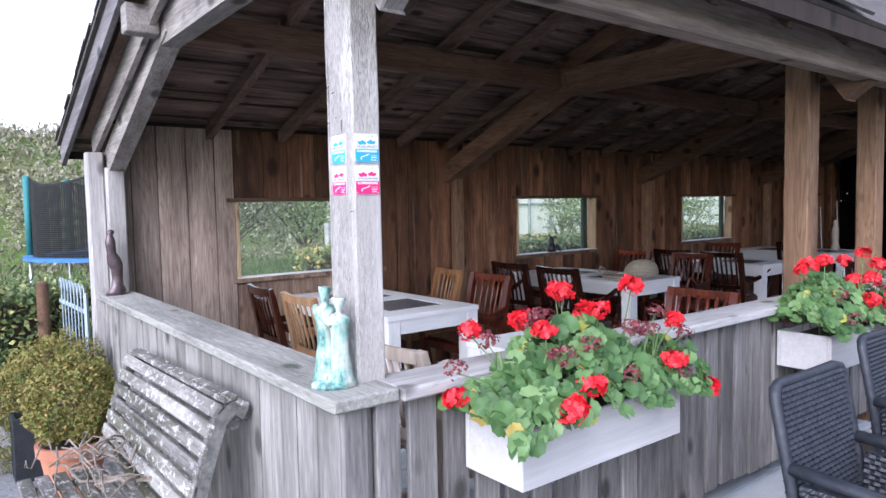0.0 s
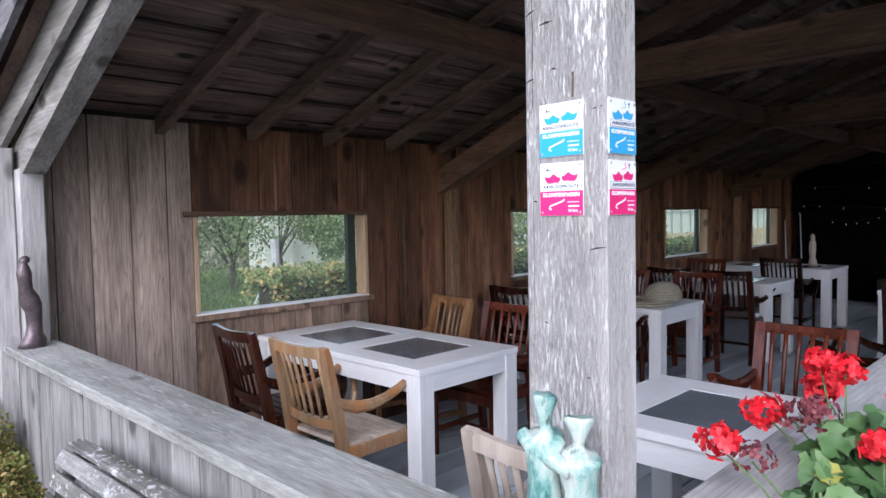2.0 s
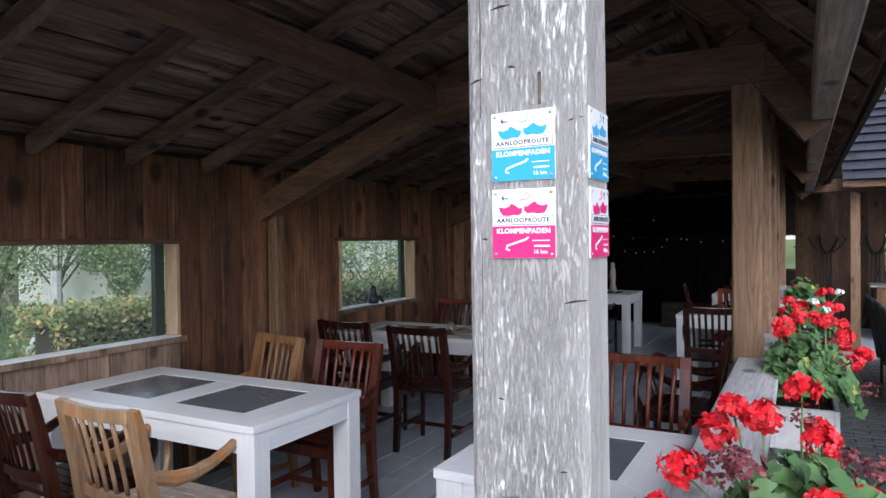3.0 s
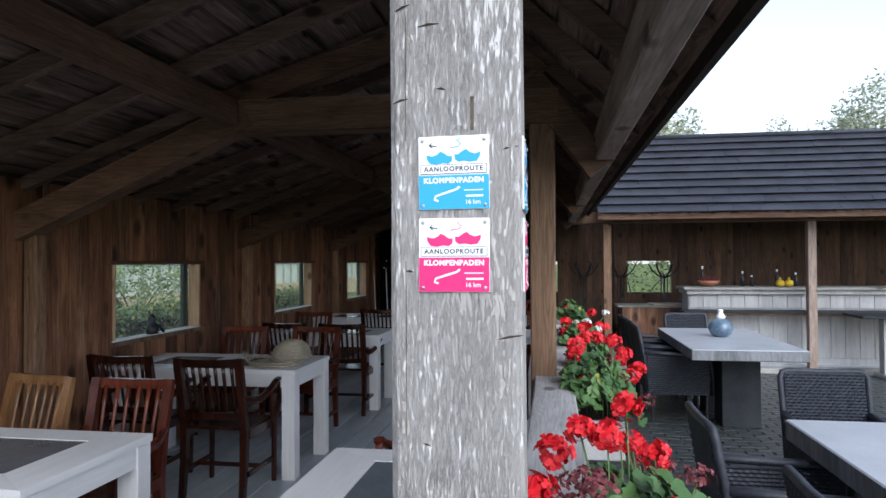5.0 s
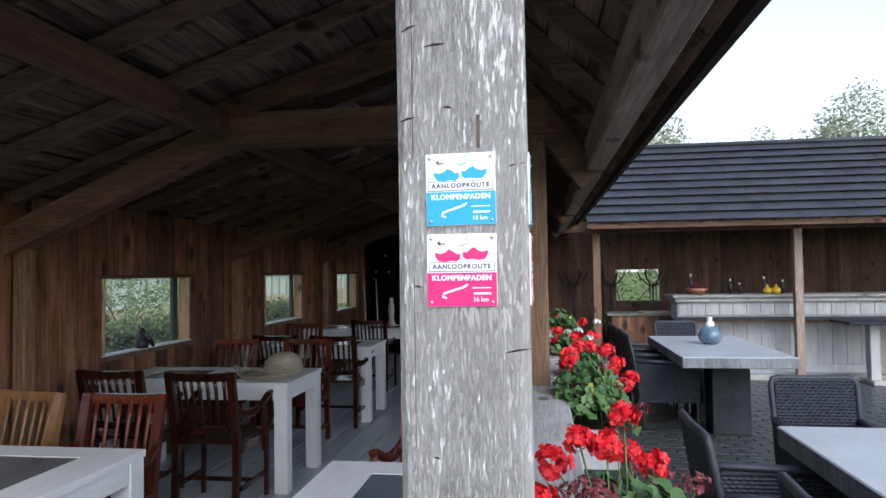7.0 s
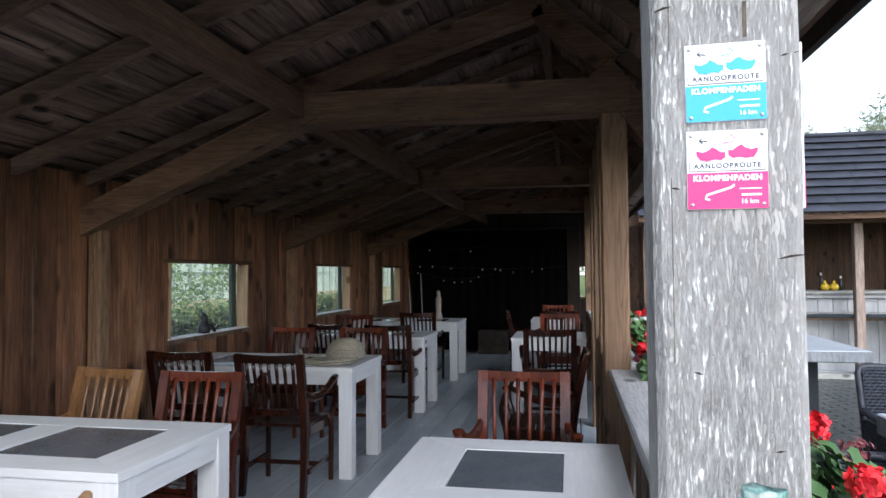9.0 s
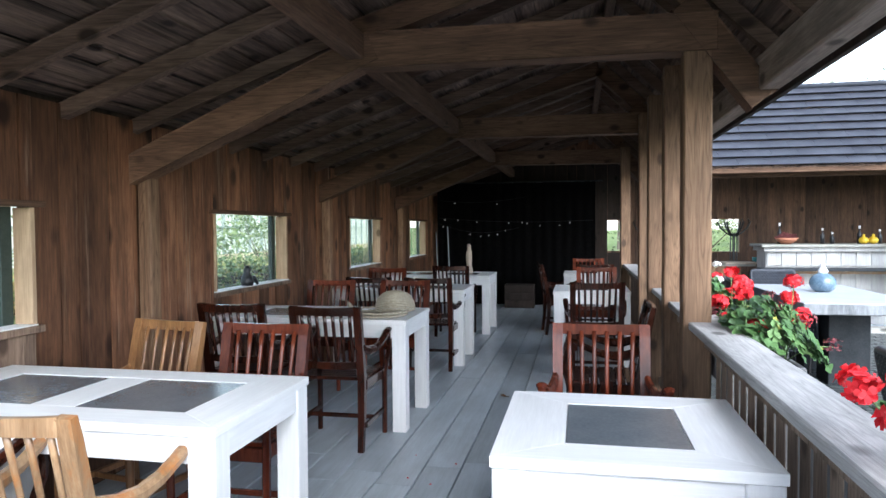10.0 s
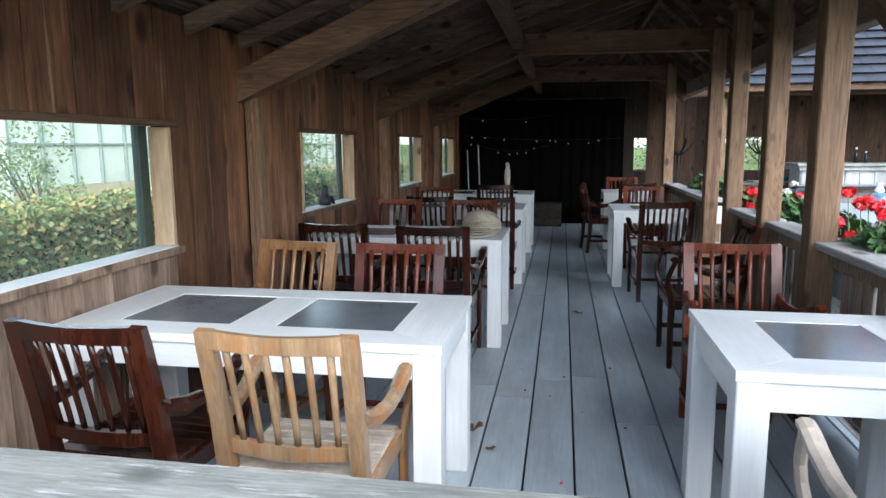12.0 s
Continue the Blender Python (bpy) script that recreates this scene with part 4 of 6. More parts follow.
def build_couple():
    bm = bmesh.new()
    for dy, dx, h in ((0.032, -0.006, 0.285), (-0.034, 0.004, 0.255)):
        k = h / 0.3
        prof = [(0.060, 0.0), (0.052, 0.02), (0.040, 0.06), (0.034, 0.12), (0.032, 0.17), (0.038, 0.205), (0.044, 0.226), (0.032, 0.238), (0.014, 0.246), (0.013, 0.256), (0.018, 0.27), (0.026, 0.295), (0.024, 0.301), (0.010, 0.297)]
        lathe(bm, [(r * 0.78, z * k) for r, z in prof], 28, (dx, dy * 0.8, 0.008))
    lathe(bm, [(0.07, 0.0), (0.068, 0.012), (0.05, 0.022)], 28, (0, 0, 0))
    sweep(bm, [(-0.015, 0.06, 0.232), (-0.024, 0.04, 0.22), (-0.026, 0.0, 0.20), (-0.024, -0.024, 0.19)], 0.022, 0.022, sides=8)
    lumpy(bm, 0.006, 30, 3.1)
    lumpy(bm, 0.004, 75, 1.7)
    for v in bm.verts:
        v.co.z = max(v.co.z, 0.0)
    bm.verts.ensure_lookup_table()
    ob = new("figurine", mesh_of("figurine", bm, M_VERDIGRIS, True))
    ob.matrix_basis = pose(1.15, 2.462, 0.908, 0, 0, 10)
    return tagged(ob, "verdigris glazed ceramic statue of two standing figures on the cap", "statue")


build_couple()


def build_seal():
    bm = bmesh.new()
    prof = [(0.062, 0.0), (0.058, 0.03), (0.038, 0.06), (0.032, 0.10), (0.036, 0.16), (0.044, 0.20), (0.040, 0.235), (0.028, 0.27), (0.030, 0.31), (0.034, 0.345), (0.026, 0.37), (0.016, 0.385), (0.024, 0.395), (0.024, 0.41), (0.01, 0.42)]
    lathe(bm, prof, 22)
    for v in bm.verts:
        v.co.x += 0.02 * math.sin(v.co.z * 14)
        v.co.y *= 0.85
    lumpy(bm, 0.006, 18, 5.0)
    for v in bm.verts:
        v.co.z = max(v.co.z, 0.0)
    ob = new("figurine", mesh_of("figurine", bm, plain("dark_bronze", (0.06, 0.045, 0.05), (0.15, 0.115, 0.12), 0.3, 14, 0.1, 0.4), True))
    ob.matrix_basis = pose(1.14, 5.37, 0.908, 0, 0, 20)
    tagged(ob, "slender dark bronze statue standing on the cap", "statue")


build_seal()


def build_sill_figure():
    bm = bmesh.new()
    lathe(bm, [(0.045, 0.0), (0.052, 0.03), (0.042, 0.07), (0.026, 0.10), (0.03, 0.125), (0.02, 0.15), (0.006, 0.165)], 18)
    sweep(bm, [(0.02, 0, 0.05), (0.07, 0, 0.06), (0.10, 0, 0.02), (0.11, 0, 0.004)], [0.04, 0.035, 0.03, 0.03], [0.04, 0.035, 0.03, 0.02], sides=8)
    sweep(bm, [(-0.005, 0.01, 0.14), (-0.012, 0.012, 0.175), (-0.016, 0.014, 0.19)], [0.018, 0.014, 0.004], 0.012, sides=6)
    lumpy(bm, 0.006, 30, 1.0)
    for v in bm.verts:
        v.co.z = max(v.co.z, 0.0)
    ob = new("figurine", mesh_of("figurine", bm, M_BLACK, True))
    ob.matrix_basis = pose(5.47, WALL_Y + 0.03, WIN_Z0, 0, 0, -20)
    tagged(ob, "small black seated animal figurine on the window sill", "figurine")


build_sill_figure()


def build_carving():
    bm = bmesh.new()
    lathe(bm, [(0.055, 0.0), (0.05, 0.04), (0.036, 0.10), (0.042, 0.2), (0.036, 0.28), (0.028, 0.33), (0.03, 0.37), (0.012, 0.40)], 16)
    lumpy(bm, 0.012, 14, 8.0)
    for v in bm.verts:
        v.co.z = max(v.co.z, 0.0)
    ob = new("figurine", mesh_of("figurine", bm, M_PALE, True))
    ob.matrix_basis = pose(9.7, 4.5, 0.762)
    tagged(ob, "pale carved wooden figure on a white table", "figurine")


build_carving()


# ---- straw basket on the second table ----
def build_basket():
    b = thing("straw_basket", "upturned half-round straw basket lying on its flat tray", "basket", at=pose(5.17, 4.36, 0.762, 0, 0, 15))
    bm = bmesh.new()
    for k in range(12):
        r = 0.05 + k * 0.0165
        sweep(bm, [(-0.06 + r * 0.95 * math.cos(a * math.pi / 18), 0.05 + r * 0.85 * math.sin(a * math.pi / 18), 0.010 + (0.006 if (a + k) % 2 else 0.0) + (0.022 if k == 11 else 0)) for a in range(37)], 0.018, 0.014, sides=6)
    tagged(part("tray", bm, M_WICKER_PALE, b, "flat woven straw tray", True), kind="stuff")
    bm = bmesh.new()
    for k in range(17):
        a = k / 16 * math.pi / 2
        z = 0.03 + 0.125 * math.sin(a) ** 0.9
        pts = []
        for q in range(37):
            r = 0.165 * math.cos(a * 0.97) ** 0.8 * (1 + (0.012 if (q + k) % 2 else -0.012))
            pts.append((0.06 + 0.04 * math.sin(a) + r * 1.05 * math.cos(q * math.pi / 18), -0.05 + 0.85 * r * math.sin(q * math.pi / 18), z))
        sweep(bm, pts, 0.016, 0.013, sides=6)
    tagged(part("dome", bm, M_WICKER_PALE, b, "domed straw basket", True), kind="stuff")
    bm = bmesh.new()
    sweep(bm, [(-0.12, 0.24, 0.03), (-0.10, 0.275, 0.08), (-0.05, 0.285, 0.095), (0.0, 0.275, 0.08), (0.02, 0.24, 0.03)], 0.016, 0.016, sides=6)
    part("handle", bm, M_WICKER_PALE, b, "", True)


build_basket()


# ---- geranium boxes ----
def leaf_disc(bm, c, n, r, rng):
    """A round scalloped geranium leaf, cupped and ruffled, with a notch at the stalk."""
    n = Vector(n).normalized()
    u = n.orthogonal().normalized()
    u = Matrix.Rotation(rng.uniform(0, 6.28), 3, n) @ u
    v = n.cross(u)
    mid = bm.verts.new(c - n * r * 0.20)
    inner, outer = [], []
    m = 19
    ph = rng.uniform(0, 6.28)
    for k in range(m):
        a = 0.25 + k / (m - 1) * (2 * math.pi - 0.5)
        e = u * math.cos(a) + v * math.sin(a)
        rr = r * (1.0 + 0.06 * math.cos(k * math.pi)) * rng.uniform(0.95, 1.05)
        inner.append(bm.verts.new(c + e * r * 0.6 - n * r * 0.02))
        outer.append(bm.verts.new(c + e * rr + n * r * (0.05 + 0.13 * math.sin(a * 4 + ph))))
    for k in range(m - 1):
        bm.faces.new((mid, inner[k], inner[k + 1]))
        bm.faces.new((inner[k], outer[k], outer[k + 1], inner[k + 1]))


def flower_head(bm, c, r, rng, dry=False):
    """A loose ball of small five-petalled florets, or what is left of them."""
    for k in range(24 if not dry else 34):
        d = Vector((rng.gauss(0, 1), rng.gauss(0, 1), rng.gauss(0.35, 0.9))).normalized()
        p = c + Vector((d.x, d.y, d.z * 0.75)) * r * rng.uniform(0.6, 1.08)
        d = (d + Vector((rng.gauss(0, 0.25), rng.gauss(0, 0.25), rng.gauss(0, 0.25)))).normalized()
        u = d.orthogonal().normalized()
        u = Matrix.Rotation(rng.uniform(0, 6.28), 3, d) @ u
        v = d.cross(u)
        s = r * (0.50 if not dry else 0.26) * rng.uniform(0.8, 1.15)
        for q in range(5 if not dry else 3):
            a = q * 2 * math.pi / 5 + rng.uniform(-0.12, 0.12)
            e = u * math.cos(a) + v * math.sin(a)
            f = d.cross(e)
            lift = rng.uniform(-0.05, 0.3)
            pts = [p, p + e * s * 0.45 - f * s * 0.34 + d * s * 0.1, p + e * s * 0.85 - f * s * 0.36 + d * s * lift, p + e * s * 1.05 + d * s * lift * 0.6, p + e * s * 0.85 + f * s * 0.36 + d * s * lift, p + e * s * 0.45 + f * s * 0.34 + d * s * 0.1]
            bm.faces.new([bm.verts.new(w) for w in pts])


def build_planter(x0, x1, heads, dry, seed, white=0):
    rng = random.Random(seed)
    L = x1 - x0
    p = thing("flower_box", "white wooden flower box hung on the railing", "planter", "flower boxes", at=pose(x0, 2.06, 0.595))
    t, d, h = 0.02, 0.262, 0.18
    part("front_board", boxed(0, L, 0, t, 0, h, bevel=0.003), M_PLANTER, p)
    part("back_board", boxed(0, L, d - t, d, 0, h, bevel=0.003), M_PLANTER, p)
    part("end_board", boxed(0.001, t, t, d - t, 0, h, bevel=0.002), M_PLANTER, p)
    part("end_board", boxed(L - t, L - 0.001, t, d - t, 0, h, bevel=0.002), M_PLANTER, p)
    part("bottom_board", boxed(t, L - t, t, d - t, 0.002, 0.02), M_PLANTER, p)
    part("soil", boxed(t, L - t, t, d - t, 0.02, 0.145), M_SOIL, p)
    for bx in (0.12, L - 0.12):
        part("bracket", boxed(bx, bx + 0.03, d, d + 0.012, -0.02, 0.15), M_METAL, p, "iron bracket")
    g = thing("geranium", "red geraniums with round green leaves and withered heads", "plant", "geraniums", at=pose(x0, 2.06, 0.735))
    bm, old = bmesh.new(), bmesh.new()
    stems = bmesh.new()
    for k in range(int(620 * L / 0.8)):
        a = rng.uniform(-0.02, L + 0.02)
        u = rng.uniform(-1, 1)
        top = 0.27 * math.sqrt(max(0.0, 1 - u * u)) * (0.75 + 0.35 * math.sin(a * 9 + seed))
        b = d / 2 - 0.015 + u * 0.195
        z = top * rng.uniform(0.3, 1.0) ** 0.45 - (0.025 * max(0.0, abs(u) - 0.6) / 0.4 if u < 0 else 0.0)
        a += (a / L - 0.5) * 0.16
        if b > d and z + 0.735 < 0.92:
            continue
        n = (rng.uniform(-0.4, 0.4) + (a / L - 0.5) * 0.5 - 0.2, -0.55 + u * 0.5 + rng.uniform(-0.3, 0.3), rng.uniform(0.35, 0.9))
        leaf_disc(old if rng.random() < 0.018 else bm, Vector((a, b, z + 0.03)), n, rng.uniform(0.020, 0.037), rng)
    for k in range(20):
        a, b = rng.uniform(0.05, L - 0.05), rng.uniform(0.06, d - 0.06)
        sweep(stems, [(a, b, 0.0), (a + rng.uniform(-0.03, 0.03), b, 0.1), (a + rng.uniform(-0.07, 0.07), b + rng.uniform(-0.06, 0.06), 0.24)], 0.007, 0.007, sides=5)
    tagged(part("foliage", bm, M_GERANIUM, g, smooth=True), kind="stuff")
    tagged(part("yellow_foliage", old, M_YELLOW_LEAF, g, "yellowing leaves", True), kind="stuff")

    def bloom(spots, mat, name, r0, is_dry):
        for hx, hy, hz in spots:
            c = Vector((hx, hy, hz))
            bm = bmesh.new()
            flower_head(bm, c, r0 * rng.uniform(0.82, 1.15), rng, is_dry)
            part(name, bm, mat, g, {"flower_head": "bright red flower head", "withered_head": "withered dark flower head", "white_head": "white flower head"}[name])
            foot = Vector((min(max(hx * 0.85 + 0.06, 0.06), L - 0.06), min(max(hy, 0.06), d - 0.06), 0.06))
            sweep(stems, [foot, (foot + c) / 2 + Vector((rng.uniform(-0.02, 0.02), 0, 0.03)), c - Vector((0, 0, 0.01))], 0.005, 0.005, sides=5)

    bloom(heads[white:], M_RED_PETAL, "flower_head", 0.041, False)
    bloom(heads[:white], M_WHITE_PETAL, "white_head", 0.035, False)
    bloom(dry, M_DRY_PETAL, "withered_head", 0.042, True)
    tagged(part("stalk", stems, M_STEM, g, smooth=True), kind="stuff")


def spots(rng, L, n, lo, hi):
    return [(rng.uniform(0.0, L), rng.uniform(-0.12, 0.24), rng.uniform(lo, hi)) for _ in range(n)]


HEADS_A = [(0.43, 0.266, 0.40), (0.405, 0.21, 0.395), (0.657, 0.324, 0.285), (0.696, 0.138, 0.40), (0.469, 0.102, 0.34), (0.36, 0.36, 0.285), (0.11, 0.366, 0.277), (-0.10, 0.169, 0.125), (0.20, 0.097, 0.305), (0.92, 0.10, 0.25), (0.26, -0.04, 0.145), (0.12, -0.09, 0.105), (0.76, 0.0, 0.135), (0.92, -0.04, 0.02)]
DRY_A = [(0.313, 0.232, 0.315), (0.365, 0.303, 0.286), (0.39, 0.27, 0.30), (-0.16, 0.10, 0.235), (0.14, 0.31, 0.25), (0.59, 0.06, 0.27), (0.70, 0.06, 0.25), (0.85, 0.14, 0.29), (0.43, -0.06, 0.15), (0.95, 0.08, 0.2), (0.80, 0.0, 0.09), (0.17, 0.0, 0.24), (0.52, 0.0, 0.28), (0.30, 0.0, 0.26)]
build_planter(1.54, 2.34, HEADS_A, DRY_A, 11)
rb = random.Random(5)
build_planter(3.60, 4.42, spots(rb, 0.8, 15, 0.16, 0.42), spots(rb, 0.8, 10, 0.1, 0.33), 12)
build_planter(5.35, 6.15, spots(rb, 0.8, 16, 0.15, 0.36), spots(rb, 0.8, 5, 0.1, 0.22), 13, 4)
build_planter(7.5, 8.3, spots(rb, 0.8, 9, 0.12, 0.30), spots(rb, 0.8, 3, 0.1, 0.22), 14)


# ---- slatted bench by the low wall ----
M_BENCH = wood("lichened_bench_slat", (0.13, 0.125, 0.105), (0.36, 0.35, 0.33), "y", 0.9, 16, 0.4, (0.07, 0.07, 0.045), (0.47, 0.62), 0.7, fleck=(34, 0.5, 0.53, 0.62, (0.56, 0.56, 0.545)), blotch=0.55, knots=0)
M_BENCH_IRON = plain("lichened_iron", (0.06, 0.062, 0.058), (0.20, 0.20, 0.185), 0.8, 26, 0.6)


def build_bench():
    b = thing("garden_bench", "weathered lichen-covered slatted garden bench with iron ends", "bench", at=pose(0, 2.97, -0.02, -2.0))
    prof = [(1.065, 0.765), (1.022, 0.79), (0.975, 0.755), (0.948, 0.69), (0.925, 0.623), (0.903, 0.556), (0.882, 0.489), (0.860, 0.422), (0.838, 0.357)]
    for k, (x, z) in enumerate(prof):
        a = prof[max(k - 1, 0)]
        c = prof[min(k + 1, len(prof) - 1)]
        d = Vector((c[0] - a[0], 0, c[1] - a[1])).normalized()
        n = Vector((-d.z, 0, d.x))
        bm = bmesh.new()
        beam(bm, (x, 0.0, z), (x, 1.38, z), 0.052, 0.022, n, 0.004)
        part("slat", bm, M_BENCH, b)
    for k in range(6):
        x = 0.775 - k * 0.066
        part("seat_slat", boxed(x, x + 0.054, 0.0, 1.02, 0.33 + 0.002 * k, 0.352 + 0.002 * k, bevel=0.004), M_BENCH, b)
    for y in (0.02, 1.34):
        e = bmesh.new()
        sweep(e, [(x + 0.012, y, z - 0.034) for x, z in prof], 0.04, 0.05)
        ob = part("iron_end", e, M_BENCH_IRON, b, "lichened grey cast-iron scrolled end")
        irons = [[(0.90, 0.45), (0.95, 0.3), (1.0, 0.15), (1.04, 0.03)]]
        yy = min(y, 0.96)
        for pts in irons + [[(0.48, 0.325), (0.47, 0.2), (0.45, 0.12), (0.42, 0.03)], [(0.90, 0.33), (0.7, 0.312), (0.46, 0.318)]]:
            e = bmesh.new()
            sweep(e, [(x, y if pts in irons else yy, z) for x, z in pts], 0.03, 0.035, sides=6)
            part("iron_leg", e, M_BENCH_IRON, b, smooth=True)
        e = bmesh.new()
        sweep(e, [(1.04 + 0.045 * math.cos(a * 0.7) * (1 - a / 14), y, 0.70 + 0.045 * math.sin(a * 0.7) * (1 - a / 14)) for a in range(13)], 0.012, 0.012, sides=6)
        part("scroll", e, M_BENCH_IRON, ob, smooth=True)


build_bench()

# ---- boxwood, planter, gate ----
RNG = np.random.default_rng(7)


def shell_points(n, centre, radii, low=-1.0, inner=0.55):
    d = RNG.normal(size=(n * 2, 3))
    d /= np.linalg.norm(d, axis=1)[:, None]
    d = d[d[:, 2] > low][:n]
    wob = 1 + 0.13 * np.sin(d[:, 0] * 7 + centre[0] * 9) * np.cos(d[:, 1] * 6 + d[:, 2] * 5)
    r = RNG.uniform(inner, 1.0, len(d)) ** 0.5 * wob
    return np.asarray(centre) + d * np.asarray(radii) * r[:, None]


def build_boxwood(x, y, z0, radii, label, n):
    b = thing("boxwood", label, "shrub", "boxwood shrubs", at=pose(x, y, z0))
    bm = bmesh.new()
    sweep(bm, [(0, 0, -0.02), (0.01, 0.0, radii[2] * 0.6), (0.0, 0.01, radii[2] * 1.2)], 0.03, 0.03, sides=6)
    part("trunk", bm, M_BARK, b)
    pts = shell_points(n, (0, 0, radii[2] * 1.02), radii, -0.95)
    ob = new("crown", leaves_mesh("crown", pts, 0.021, M_BOX, 0.9, RNG))
    ob.parent = b
    tagged(ob, kind="stuff")


def build_pot(x, y, z, r, h):
    p = thing("plant_pot", "terracotta pot with a rolled rim on the gravel", "pot", at=pose(x, y, z))
    bm = bmesh.new()
    lathe(bm, [(r * 0.70, 0.0), (r * 0.92, h * 0.80), (r * 1.03, h * 0.82), (r * 1.05, h), (r * 0.93, h), (r * 0.9, h * 0.86)], 32)
    part("body", bm, M_TERRACOTTA, p, smooth=False)
    bm = bmesh.new()
    lathe(bm, [(r * 0.88, h * 0.84), (r * 0.86, h * 0.9), (0.02, h * 0.92)], 24)
    part("soil", bm, M_SOIL, p)


build_pot(0.745, 4.6, -0.035, 0.165, 0.29)
build_boxwood(0.745, 4.6, 0.225, (0.23, 0.23, 0.235), "round clipped boxwood with browning tips in a pot", 9000)
build_boxwood(0.78, 5.42, -0.035, (0.33, 0.30, 0.36), "loose browning boxwood beside the low wall", 12000)
build_boxwood(0.42, 5.25, -0.035, (0.24, 0.24, 0.26), "loose browning boxwood beside the path", 3500)
pl = thing("box_planter", "square dark grey planter box on the gravel", "planter", at=pose(0.60, 5.02, -0.035))
for a in ((-0.09, 0.09, -0.09, -0.07), (-0.09, 0.09, 0.07, 0.09), (-0.09, -0.07, -0.07, 0.07), (0.07, 0.09, -0.07, 0.07)):
    part("side", boxed(*a, 0.0, 0.36, bevel=0.003), M_CONCRETE_DARK, pl)
part("soil", boxed(-0.07, 0.07, -0.07, 0.07, 0.0, 0.31), M_SOIL, pl)

gate = thing("garden_gate", "pale blue iron gate with rounded tops standing open", "gate", at=pose(1.04, 5.86, -0.035))
for k in range(8):
    bm = bmesh.new()
    y = k * 0.115
    sweep(bm, [(-0.004 * k, y, 0.04), (-0.004 * k, y, 0.88), (-0.004 * k, y + 0.028, 0.945), (-0.004 * k, y + 0.057, 0.965), (-0.004 * k, y + 0.087, 0.945), (-0.004 * k, y + 0.115, 0.88)], 0.012, 0.012, sides=6)
    part("bar", bm, M_PALE_BLUE, gate, smooth=True)
for z in (0.12, 0.78):
    bm = bmesh.new()
    sweep(bm, [(0.01, -0.02, z), (-0.025, 0.94, z)], 0.012, 0.03)
    part("cross_rail", bm, M_PALE_BLUE, gate)
bm = bmesh.new()
sweep(bm, [(0, -0.04, 0.0), (0, -0.04, 0.92)], 0.022, 0.022)
part("gate_post", bm, M_PALE_BLUE, gate)

M_TWIG = plain("dry_grey_twigs", (0.13, 0.105, 0.085), (0.34, 0.29, 0.24), 0.9, 20, 0.4)
# dry vine twigs in front of the bench end
tw = bmesh.new()
rt = random.Random(9)
for k in range(16):
    x, y, z = rt.uniform(0.60, 0.86), rt.uniform(3.45, 4.0), rt.uniform(0.36, 0.42)
    a = rt.uniform(0, 6.28)
    pts = []
    for i in range(6):
        pts.append((x, y, max(z, 0.345)))
        x, y, z = x + 0.09 * math.cos(a), y + 0.09 * math.sin(a), z + rt.uniform(-0.04, 0.05)
        a += rt.uniform(-0.5, 0.5)
        x = min(max(x, 0.58), 0.88)
    sweep(tw, pts, [0.014, 0.012, 0.010, 0.008, 0.006, 0.004], [0.014, 0.012, 0.010, 0.008, 0.006, 0.004], sides=5)
for k in range(14):
    x, y, z = rt.uniform(0.55, 0.72), rt.uniform(3.6, 4.15), rt.uniform(0.36, 0.44)
    a = rt.uniform(-2.2, -0.9)
    pts = []
    for i in range(7):
        pts.append((x, y, max(z, 0.345)))
        x, y, z = x + 0.05 * math.cos(a), y + 0.085 * math.sin(a), z + rt.uniform(-0.03, 0.05)
        a += rt.uniform(-0.3, 0.3)
        x = min(max(x, 0.46), 0.80)
    sweep(tw, pts, [0.009, 0.008, 0.008, 0.006, 0.005, 0.004, 0.003], [0.009, 0.008, 0.008, 0.006, 0.005, 0.004, 0.003], sides=5)
heap = new("twig_heap", mesh_of("twig_heap", tw, M_TWIG, True))
tagged(heap, "tangle of dry grey vine twigs lying on the bench seat", "twigs", kind="stuff")


# ---- terrace ----
terrace = thing("pavement", "terrace of damp dark clay pavers with mossy joints", "pavement", kind="structure")
part("paver_bed", boxed(1.12, 10.15, -9.0, 2.29, -0.2, -0.047), M_SOIL, terrace)
kerb = thing("deck_edge", "weathered timber edge of the deck along the terrace", "edge", kind="structure")
part("edge_beam", boxed(1.13, 9.9, 2.29, 2.328, -0.14, 0.0, bevel=0.004), M_CAP_X, kerb)
part("step_slab", boxed(3.0, 3.9, 1.95, 2.28, -0.04, 0.06, bevel=0.008), M_CONCRETE, kerb)
part("wing_sill", boxed(10.15, 10.4, -9.0, 2.29, -0.1, 0.03, bevel=0.006), M_CAP_Y, kerb)


# ---- concrete tables ----
def build_concrete_table(x0, x1, y0, y1, legs):
    t = thing("terrace_table", "heavy grey concrete terrace table with block pedestals", "table", "terrace tables", at=pose((x0 + x1) / 2, (y0 + y1) / 2, -0.035))
    hx, hy = (x1 - x0) / 2, (y1 - y0) / 2
    bm = bmesh.new()
    box(bm, -hx, hx, -hy, hy, 0.69, 0.785, 0.006)
    top = part("tabletop", bm, M_CONCRETE, t, "pale streaked concrete top")
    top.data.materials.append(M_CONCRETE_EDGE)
    # every face but the top takes the darker streaked material
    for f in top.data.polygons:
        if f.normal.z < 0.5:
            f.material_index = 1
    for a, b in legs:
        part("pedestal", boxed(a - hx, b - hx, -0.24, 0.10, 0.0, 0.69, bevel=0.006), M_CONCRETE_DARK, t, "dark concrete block")


